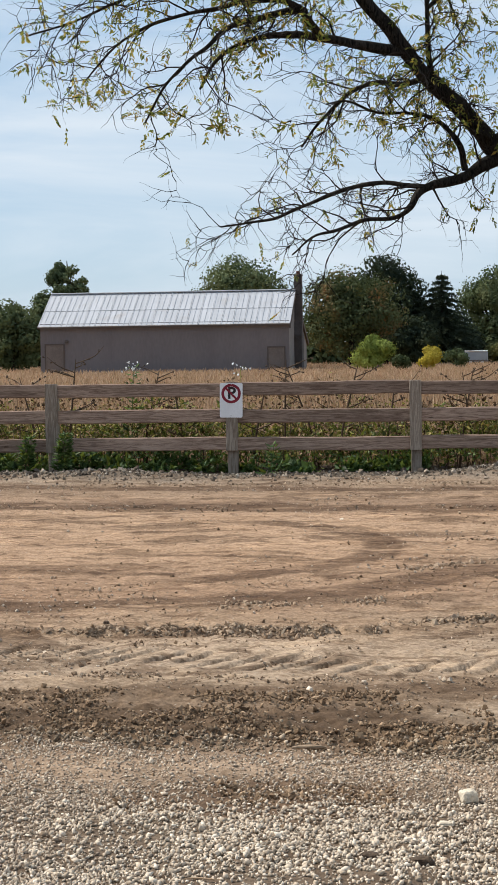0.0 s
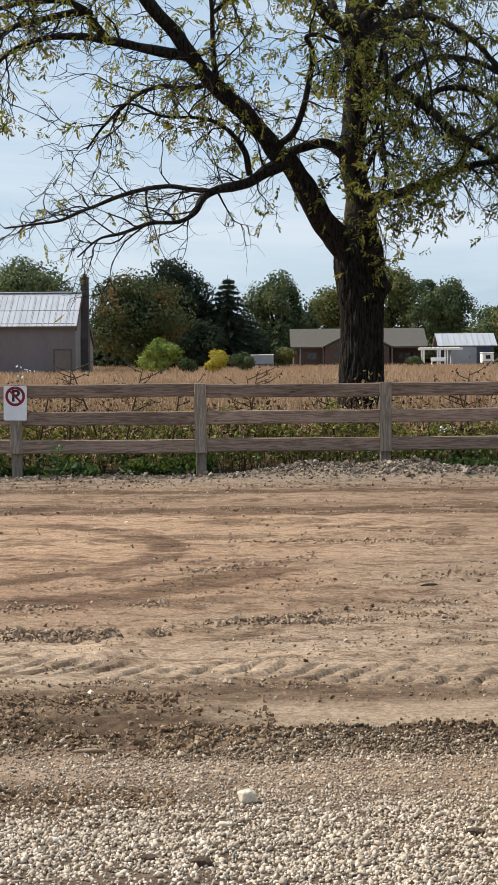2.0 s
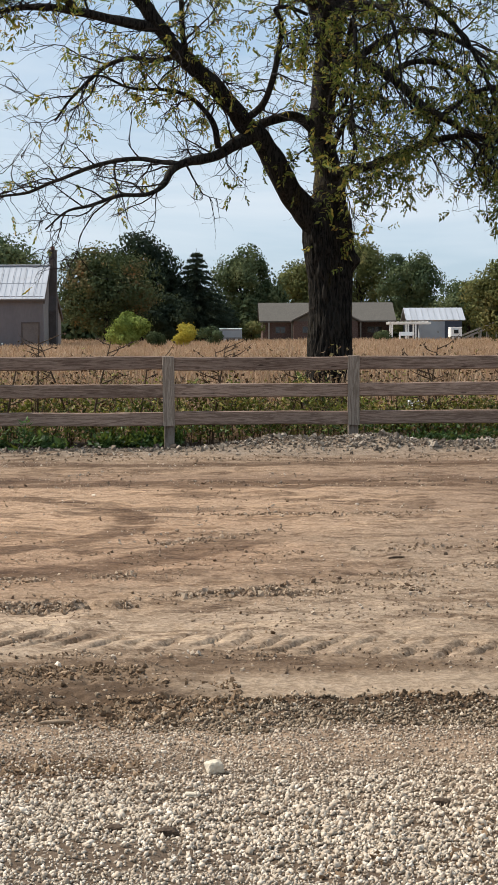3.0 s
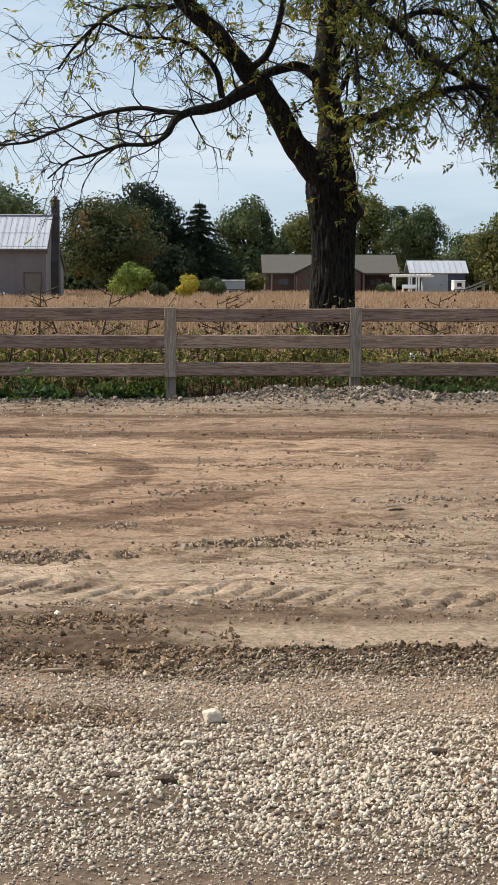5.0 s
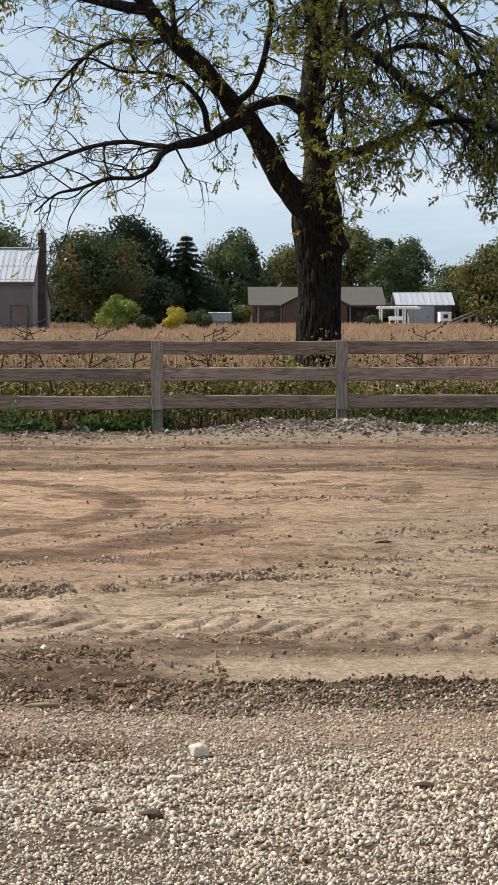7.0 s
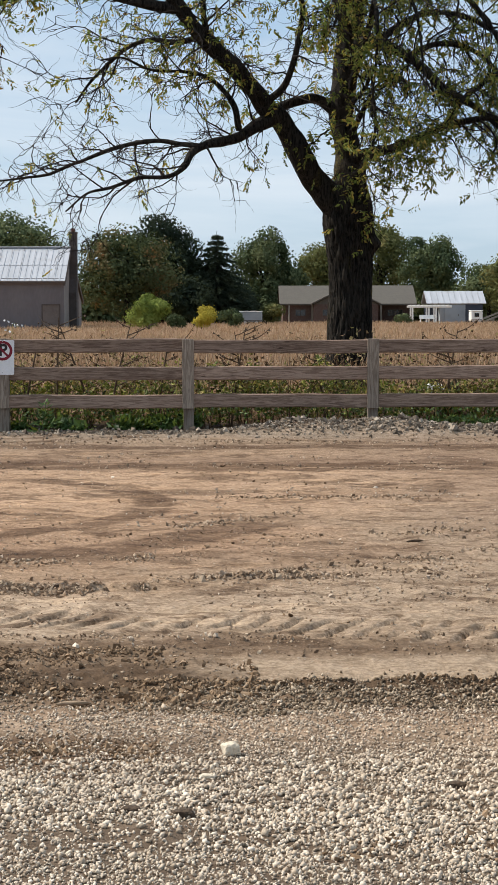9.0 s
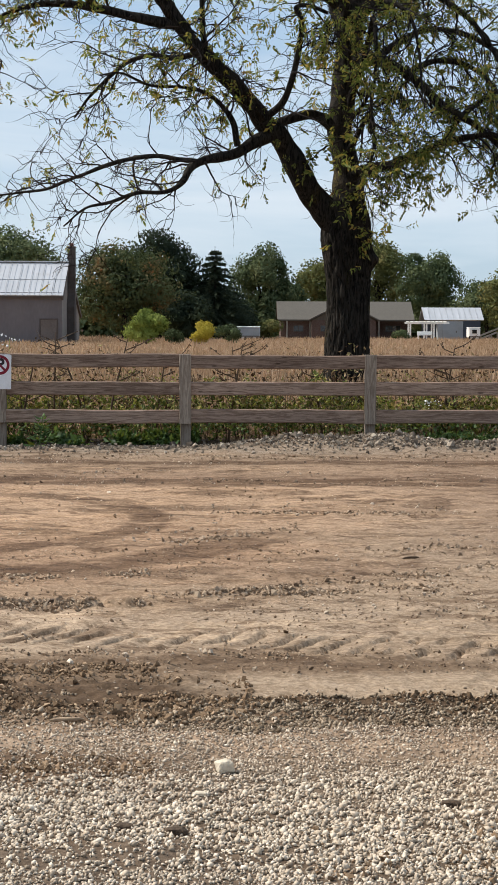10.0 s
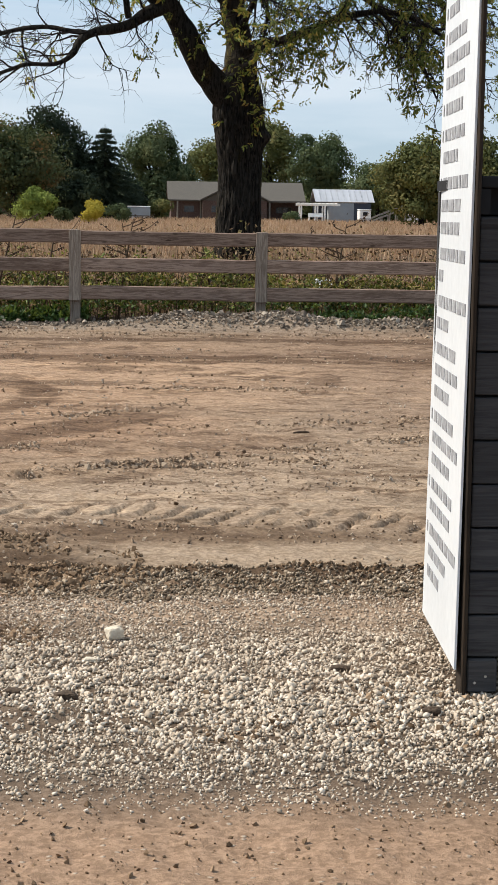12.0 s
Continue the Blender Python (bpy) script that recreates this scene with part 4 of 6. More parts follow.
    add_limb("limb", 1.0, 0.65, [(0.66, 29.10, 6.94, 0.058), (0.29, 28.90, 7.08, 0.049), (-0.21, 28.70, 7.06, 0.044), (-0.71, 28.50, 6.91, 0.035), (-1.22, 28.40, 6.82, 0.030), (-1.70, 28.20, 6.62, 0.026), (-2.20, 28.10, 6.31, 0.017), (-2.70, 28.00, 5.75, 0.013)])
    add_limb("limb", 1.0, 0.65, [(1.41, 29.20, 7.34, 0.062), (0.91, 28.80, 7.48, 0.053), (0.25, 28.50, 7.43, 0.043), (-0.49, 28.20, 7.24, 0.034), (-1.23, 28.00, 7.13, 0.030), (-1.97, 27.80, 6.97, 0.021), (-2.69, 27.60, 6.64, 0.017), (-3.42, 27.50, 6.43, 0.013)])
    add_limb("limb", 1.2, 0.13, [(3.72, 30.40, 4.75, 0.121), (3.35, 30.10, 4.54, 0.101), (2.98, 29.90, 4.34, 0.087), (2.62, 29.70, 4.24, 0.073), (2.37, 29.60, 4.09, 0.068), (2.23, 29.50, 3.87, 0.050), (2.00, 29.40, 3.72, 0.036), (1.55, 29.30, 3.68, 0.031), (1.11, 29.20, 3.53, 0.027), (0.72, 29.10, 3.42, 0.018), (0.41, 29.00, 3.15, 0.013)])
    add_limb("limb", 1.2, 0.13, [(2.48, 29.70, 4.20, 0.050), (2.21, 29.80, 4.27, 0.041), (1.80, 29.90, 4.32, 0.037), (1.34, 30.00, 4.28, 0.037), (0.87, 30.10, 4.14, 0.032), (0.45, 30.20, 4.00, 0.028), (0.03, 30.20, 3.82, 0.023), (-0.44, 30.30, 3.77, 0.019), (-0.91, 30.30, 3.70, 0.014)])
    add_limb("limb", 0.12, 0.1, [(3.58, 30.30, 4.72, 0.083), (3.77, 30.40, 4.91, 0.084), (4.05, 30.60, 5.05, 0.080), (4.39, 30.85, 5.08, 0.085), (4.67, 31.00, 4.97, 0.104), (4.85, 31.10, 4.84, 0.124)])
    add_limb("limb", 1.0, 0.3, [(3.12, 30.00, 4.51, 0.055), (3.06, 29.90, 4.81, 0.050), (2.90, 29.80, 5.06, 0.041), (2.63, 29.70, 5.29, 0.036), (2.23, 29.60, 5.39, 0.027), (1.74, 29.50, 5.40, 0.023), (1.29, 29.40, 5.57, 0.018), (0.94, 29.40, 5.53, 0.013)])
    add_limb("limb", 0.7, 0.5, [(3.58, 30.20, 5.01, 0.060), (3.85, 30.00, 5.23, 0.055), (4.00, 29.80, 5.60, 0.050), (4.10, 29.70, 6.04, 0.045), (4.13, 29.60, 6.42, 0.041), (4.03, 29.50, 6.61, 0.036), (4.25, 29.50, 6.64, 0.032), (4.53, 29.70, 6.57, 0.032)])
    add_limb("limb", 1.0, 0.4, [(2.54, 29.80, 5.98, 0.055), (2.13, 30.00, 5.90, 0.046), (1.71, 30.20, 5.96, 0.042), (1.33, 30.30, 5.88, 0.037), (1.05, 30.40, 5.67, 0.033), (0.71, 30.50, 5.36, 0.023), (0.43, 30.50, 5.00, 0.019)])
    add_limb("limb", 0.8, 0.7, [(2.63, 29.80, 5.87, 0.064), (2.55, 29.60, 6.39, 0.045), (2.54, 29.50, 7.00, 0.036), (2.51, 29.30, 7.57, 0.027), (2.57, 29.20, 8.25, 0.018)])
    add_limb("limb", 0.9, 1.0, [(4.98, 31.20, 6.92, 0.124), (4.39, 30.70, 7.21, 0.103), (4.10, 30.40, 7.52, 0.093), (3.87, 30.10, 8.00, 0.069), (3.55, 29.70, 8.62, 0.041)])
    add_limb("limb", 0.9, 1.0, [(4.97, 31.20, 6.26, 0.095), (4.72, 31.70, 7.01, 0.087), (4.54, 32.00, 7.64, 0.073), (4.32, 32.40, 8.50, 0.055)])
    add_limb("limb", 1.35, 1.3, [(4.95, 31.00, 4.15, 0.114), (5.31, 30.70, 4.19, 0.094), (5.70, 30.40, 4.28, 0.074), (6.04, 30.10, 4.40, 0.064), (6.38, 29.90, 4.53, 0.059), (6.77, 29.70, 4.62, 0.054), (7.19, 29.50, 4.64, 0.045), (7.69, 29.30, 4.46, 0.036), (8.20, 29.20, 4.07, 0.027), (8.54, 29.10, 3.53, 0.018)])
    add_limb("limb", 1.35, 1.3, [(4.97, 31.10, 6.01, 0.124), (5.40, 30.60, 5.98, 0.094), (5.78, 30.20, 5.74, 0.078), (6.17, 30.00, 5.39, 0.069), (6.51, 29.80, 5.09, 0.059), (6.95, 29.70, 4.80, 0.050), (7.32, 29.50, 4.38, 0.041), (7.71, 29.40, 3.79, 0.027), (7.96, 29.30, 3.29, 0.013)])
    add_limb("limb", 1.35, 1.3, [(5.00, 31.20, 6.83, 0.143), (5.53, 31.60, 7.27, 0.116), (6.08, 31.90, 7.66, 0.098), (6.70, 32.20, 8.05, 0.079), (7.53, 32.60, 8.42, 0.060), (8.46, 32.90, 8.37, 0.045), (9.39, 33.10, 7.81, 0.035), (10.12, 33.20, 6.93, 0.025), (10.54, 33.30, 5.94, 0.015)])
    add_limb("limb", 1.35, 1.3, [(5.00, 31.30, 7.13, 0.124), (5.41, 30.60, 7.54, 0.103), (5.91, 30.10, 7.80, 0.083), (6.58, 29.60, 7.86, 0.063), (7.32, 29.20, 7.50, 0.049), (7.97, 28.90, 6.83, 0.035), (8.46, 28.70, 6.01, 0.026), (8.79, 28.60, 5.13, 0.013)])
    add_limb("limb", 1.35, 1.3, [(6.38, 29.90, 4.53, 0.046), (6.71, 30.00, 4.97, 0.046), (7.10, 30.20, 5.31, 0.042), (7.62, 30.30, 5.50, 0.037), (8.14, 30.40, 5.42, 0.033), (8.66, 30.50, 5.11, 0.023), (9.08, 30.50, 4.55, 0.014)])
    add_limb("limb", 1.35, 1.3, [(5.40, 30.60, 6.00, 0.065), (5.89, 30.90, 6.39, 0.057), (6.49, 31.20, 6.58, 0.048), (7.08, 31.40, 6.46, 0.043), (7.67, 31.60, 6.16, 0.034), (8.17, 31.70, 5.64, 0.024), (8.47, 31.80, 4.98, 0.015)])
    add_limb("limb", 0.8, 1.3, [(4.98, 30.90, 5.29, 0.066), (5.10, 30.10, 5.73, 0.055), (5.20, 29.60, 6.28, 0.045), (5.24, 29.20, 6.39, 0.036), (5.25, 29.00, 5.92, 0.027), (5.22, 28.90, 5.29, 0.018), (5.17, 28.90, 4.68, 0.013)])
    add_limb("limb", 0.8, 1.3, [(4.98, 30.80, 4.53, 0.057), (5.12, 30.20, 4.83, 0.042), (5.25, 29.80, 4.96, 0.032), (5.28, 29.60, 4.58, 0.023), (5.20, 29.50, 4.04, 0.014)])
    add_limb("limb", 0.9, 1.4, [(4.98, 30.90, 6.59, 0.066), (5.30, 29.80, 6.71, 0.055), (5.56, 29.20, 6.64, 0.040), (5.79, 28.80, 6.31, 0.031), (5.90, 28.60, 5.76, 0.022), (5.93, 28.50, 5.14, 0.013)])
    add_limb("sprout", 2.5, 1.6, [(2.85, 29.90, 5.63, 0.037), (2.63, 29.70, 5.83, 0.027), (2.37, 29.40, 6.09, 0.022), (2.11, 29.20, 6.42, 0.013)])
    add_limb("sprout", 1.4, 0.7, [(3.58, 30.20, 4.89, 0.037), (3.44, 29.90, 5.04, 0.027), (3.17, 29.70, 5.24, 0.023), (2.90, 29.50, 5.44, 0.014)])
    add_limb("sprout", 1.0, 0.55, [(5.12, 30.75, 3.75, 0.038), (5.20, 30.40, 4.05, 0.028), (5.18, 30.20, 4.08, 0.023), (5.14, 30.10, 3.55, 0.014)])
    add_limb("sprout", 2.0, 1.2, [(4.95, 30.80, 5.74, 0.042), (4.91, 30.20, 6.11, 0.032), (4.79, 29.70, 6.48, 0.027), (4.87, 29.40, 6.78, 0.018)])
    add_limb("sprout", 1.6, 1.0, [(4.95, 30.80, 4.99, 0.042), (5.14, 30.20, 5.19, 0.032), (5.25, 29.80, 5.32, 0.027), (5.21, 29.50, 4.66, 0.018)])
    add_limb("limb", 1.0, 0.9, [(2.54, 29.50, 7.00, 0.036), (2.91, 29.70, 7.30, 0.032), (3.36, 29.80, 7.49, 0.027), (3.72, 29.80, 7.31, 0.018)])
    add_limb("limb", 1.2, 1.25, [(5.42, 31.50, 7.21, 0.077), (5.88, 30.80, 7.21, 0.066), (6.40, 30.40, 6.95, 0.056), (6.86, 30.10, 6.52, 0.046), (7.24, 29.90, 5.95, 0.037), (7.54, 29.80, 5.21, 0.023), (7.66, 29.70, 4.48, 0.014)])
    add_limb("limb", 1.2, 1.25, [(5.92, 30.20, 5.73, 0.055), (6.32, 30.50, 5.96, 0.051), (6.80, 30.70, 5.94, 0.042), (7.29, 30.90, 5.68, 0.033), (7.63, 31.00, 5.18, 0.024), (7.84, 31.10, 4.53, 0.014)])
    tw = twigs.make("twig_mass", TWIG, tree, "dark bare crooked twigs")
    tw["kind"] = "stuff"
    for leaves, mat, label in ((yellow, WALNUT_LEAF, "thinning yellow-green compound leaves"), (olive, BACKLIT_OLIVE_LEAF, "denser olive-green drooping leaves, darkened as backlit")):
        lv = leaves.make("crown", mat, tree, label)
        lv["kind"] = "stuff"


make_tree()

# ---- field and weeds ----
def blades(name, g, x, y, z, h, material, label, category, lean=0.3, wid=0.006):
    n = len(x)
    lv = Leaves()
    base = np.stack([x, y, z], 1)
    way = unit(np.c_[g.normal(size=(n, 2)) * lean, np.ones(n)])
    side = unit(np.cross(way, g.normal(size=(n, 3))))
    lv.add(base, way, side, h, wid, 0.1)
    return tagged(lv.make(name, material), label, category, kind="stuff")


def make_field():
    g = rng_for(41)
    # standing dry grass, close
    n = 72000
    y = 26.2 + 36 * g.random(n) ** 1.25
    lo, hi = 3.1 - 0.30 * y, 3.1 + 0.25 * y
    x = lo + (hi - lo) * g.random(n)
    hgt = np.array([noise.noise(Vector((a * 0.35, b * 0.35, 0))) for a, b in zip(x, y)])
    z = 0.0046 * np.clip(y - 30, 0, 190)
    h = np.clip((0.38 + 0.2 * hgt) * g.uniform(0.5, 1.25, n), 0.12, 0.85)
    blades("field_grass", g, x, y, z, h, DRY_GRASS, "tall dry straw-coloured grass standing in a field", "grass", 1.1, np.full(n, 0.015))
    # far grass, in broader tufts
    n = 60000
    y = 60 + 150 * g.random(n) ** 1.1
    lo, hi = 3.1 - 0.30 * y, 3.1 + 0.25 * y
    x = lo + (hi - lo) * g.random(n)
    z = 0.0046 * np.clip(y - 30, 0, 190)
    h = np.clip(g.normal(0.50, 0.08, n), 0.2, 0.8)
    blades("far_field_grass", g, x, y, z, h, DRY_GRASS, "dry straw-coloured grass of the far field", "grass", 0.6, np.full(n, 0.06))
    # grass heads on stalks above the rest
    n = 7000
    y = 27 + 30 * g.random(n)
    x = 3.1 - 0.30 * y + 0.55 * y * g.random(n)
    z = 0.0046 * np.clip(y - 30, 0, 190)
    blades("grass_heads", g, x, y, z + 0.45, g.uniform(0.3, 0.55, n), DRY_GRASS, "thin dry seed stalks above the grass", "grass", 0.16, np.full(n, 0.02))


make_field()


def weed_leaves(name, g, n, xr, yr, hfun, size, material, label):
    x, y = g.uniform(*xr, n), g.uniform(*yr, n)
    hm = np.array([hfun(a, b) for a, b in zip(x, y)])
    keep = hm > 0.03
    x, y, hm = x[keep], y[keep], hm[keep]
    k = len(x)
    zz = np.array([ground_z(a, b) for a, b in zip(x, y)]) + hm * g.random(k) ** 0.42
    lv = Leaves()
    way = unit(g.normal(size=(k, 3)) + np.array([0, -0.35, 0.15]))
    side = unit(np.cross(way, g.normal(size=(k, 3)) * 0.5 + np.array([0, 0, 1.0])))
    ln = size * g.uniform(0.55, 1.4, k)
    lv.add(np.stack([x, y, zz], 1), way, side, ln, ln * g.uniform(0.4, 0.7, k))
    return tagged(lv.make(name, material), label, "weeds", kind="stuff")


def make_weeds():
    g = rng_for(51)

    def nz(x, y, s, k):
        return noise.noise(Vector((x * s, y * s, k)))

    weed_leaves("weeds_behind_fence", g, 34000, (-7, 12), (24.95, 26.0),
                lambda x, y: (0.66 + 0.40 * nz(x, y, 0.9, 1) + 0.45 * nz(x, y, 2.7, 2)) * (1.0 if x < 4.6 else 0.8), 0.068, MIXED_WEED, "tangled yellow-green and brown weeds behind the fence")
    weed_leaves("withered_weeds", g, 11000, (-7, 12), (25.2, 26.3),
                lambda x, y: 0.98 + 0.45 * nz(x, y, 1.1, 11) + 0.40 * nz(x, y, 3.1, 12), 0.06, DRY_WEED, "withered brown and tan weeds rising behind the fence")
    weed_leaves("weeds_under_fence", g, 6000, (-8, 2.6), (24.58, 24.95),
                lambda x, y: (0.10 + 0.45 * nz(x, 3, 1.3, 3) + 0.40 * nz(x, y, 3.6, 4)) * (1.0 if x < 0.4 else 0.8), 0.105, GREEN_WEED, "fresh green low weeds under the bottom rail")
    weed_leaves("dark_undergrowth", g, 3000, (-7, 12), (24.70, 25.1),
                lambda x, y: 0.30 + 0.18 * nz(x, y, 1.3, 6), 0.06, GREEN_WEED, "shaded green undergrowth behind the fence foot")
    weed_leaves("sprawling_weeds", g, 3200, (5.0, 13), (24.35, 24.75),
                lambda x, y: 0.16 + 0.25 * nz(x, 5, 1.2, 9), 0.06, GREEN_WEED, "dark green weeds behind the stone berm")
    # twiggy dry stems within the weeds
    t = Tubes()
    for _ in range(900):
        x, y = g.uniform(-9, 14), g.uniform(24.8, 26.6)
        h = g.uniform(0.4, 1.0)
        a, b = g.normal(size=2) * 0.16
        t.add(spline([(x, y, 0, 0.006), (x + a * 0.4, y + b * 0.4, h * 0.5, 0.005), (x + a * 1.4, y + b, h, 0.002)], 3), 4)
    tagged(t.make("dry_stems", BURR, None), "thin brown dry weed stems behind the fence", "stems", kind="stuff")


make_weeds()


def dry_plant(x, y, h, seed, lean, spread, name="burdock", label="dead brown burdock stalk with dark burrs"):
    g = rng_for(seed)
    plant = tagged(empty(name, x, y, ground_z(x, y)), label, "weed", "dead stalks behind the fence")
    t, heads = Tubes(), []
    main = spline([(0, 0, -0.05, 0.018), (lean * 0.3, 0, h * 0.4, 0.015), (lean * 0.7, 0.02, h * 0.75, 0.011), (lean, 0.03, h, 0.005)], 6)
    t.add(main, 6)
    t.make("stalk", BURR, plant)
    for k in range(spread):
        i = int(g.integers(len(main) // 3, len(main) - 1))
        p = main[i, :3]
        sg = 1 if g.random() < 0.5 else -1
        ln = g.uniform(0.15, 0.42)
        q = spline([(*p, 0.009), (p[0] + sg * ln * 0.6, p[1] + g.normal() * 0.1, p[2] + ln * 0.25, 0.007), (p[0] + sg * ln, p[1] + g.normal() * 0.15, p[2] + ln * g.uniform(0.3, 0.8), 0.002)], 4)
        t = Tubes()
        t.add(q, 5)
        t.make("side_branch", BURR, plant)
        for m in range(int(g.integers(2, 6))):
            heads.append(q[int(g.integers(3, len(q))), :3] + g.normal(size=3) * 0.02)
    s = stones("burrs", BURR, np.array(heads), g.uniform(0.009, 0.021, len(heads)), seed, 0.9, 0.5)
    s.parent = plant
    s["kind"] = "stuff"


for k, (x, h, lean, spread) in enumerate(((-2.35, 1.55, 0.12, 12), (-2.75, 1.30, -0.3, 9), (-1.35, 1.38, 0.25, 7), (0.62, 1.50, 0.03, 4), (1.1, 1.40, -0.45, 10), (1.35, 1.42, 0.3, 10),
                                          (3.0, 1.36, 0.2, 9), (3.2, 1.30, -0.15, 8), (5.9, 1.34, 0.2, 7), (6.2, 1.25, -0.3, 7), (0.2, 1.2, 0.2, 8), (-0.7, 1.2, -0.2, 8), (2.0, 1.2, 0.15, 7), (4.3, 1.2, -0.2, 6), (7.6, 1.2, 0.2, 6))):
    dry_plant(x, 25.05 + 0.09 * (k % 5), h, 200 + k, lean, spread)


def leafy_plant(x, y, h, seed, n, size, material, label, flowers=0):
    g = rng_for(seed)
    plant = tagged(empty("weed_plant", x, y, ground_z(x, y)), label, "weed")
    t, lv = Tubes(), Leaves()
    t.add(spline([(0, 0, -0.04, 0.008), (0.02, 0, h * 0.5, 0.007), (0.05, 0.01, h, 0.003)], 6), 6)
    z = h * g.random(n) ** 0.7
    a = g.random(n) * 2 * math.pi
    way = unit(np.c_[np.cos(a), np.sin(a), g.uniform(-0.3, 0.7, n)])
    side = unit(np.cross(way, np.array([0, 0, 1.0]) + g.normal(size=(n, 3)) * 0.2))
    base = np.c_[0.05 * z / h + 0.06 * np.cos(a) * g.random(n), 0.06 * np.sin(a) * g.random(n), z]
    ln = size * (1.15 - 0.6 * z / h) * g.uniform(0.7, 1.3, n)
    lv.add(base, way, side, ln, ln * 0.42)
    t.make("stalk", material, plant)
    lv.make("leaves", material, plant)
    if flowers:
        p = np.c_[g.normal(size=(flowers, 2)) * 0.07, h + g.uniform(-0.12, 0.05, flowers)]
        s = stones("flowers", WHITE_PAINT, p, g.uniform(0.01, 0.02, flowers), seed, 0.7, 0.5)
        s.parent = plant
        s["label"], s["kind"] = "small white flowers", "stuff"


leafy_plant(-1.45, 24.95, 1.45, 301, 90, 0.16, GREEN_WEED, "tall green weed with white flower heads", 22)
leafy_plant(0.0, 25.1, 1.42, 302, 30, 0.08, MIXED_WEED, "thin pale weed with white flower tuft", 10)
leafy_plant(0.55, 24.15, 0.42, 303, 60, 0.13, GREEN_WEED, "broad-leaved green weed growing at the gravel edge")
leafy_plant(0.5, 24.28, 0.28, 304, 50, 0.11, GREEN_WEED, "broad-leaved green weed growing at the gravel edge")
leafy_plant(-2.25, 24.2, 0.52, 305, 240, 0.13, GREEN_WEED, "bushy green weed at the fence post foot")
leafy_plant(-2.75, 24.22, 0.50, 306, 240, 0.13, GREEN_WEED, "bushy green weed at the fence post foot")
leafy_plant(2.25, 25.0, 0.95, 307, 60, 0.11, MIXED_WEED, "yellowing weed behind the fence post")
leafy_plant(5.75, 24.95, 0.55, 308, 30, 0.09, MIXED_WEED, "small yellowing weed with white tuft", 14)

# ---- barn ----
def prism(x0, x1, prof):
    """A profile of (y, z) points drawn out along x."""
    bm = bmesh.new()
    a, b = [bm.verts.new((x0, y, z)) for y, z in prof], [bm.verts.new((x1, y, z)) for y, z in prof]
    bm.faces.new(a), bm.faces.new(b[::-1])
    n = len(prof)
    for k in range(n):
        bm.faces.new((a[k], a[(k + 1) % n], b[(k + 1) % n], b[k]))
    bmesh.ops.recalc_face_normals(bm, faces=bm.faces[:])
    return bm


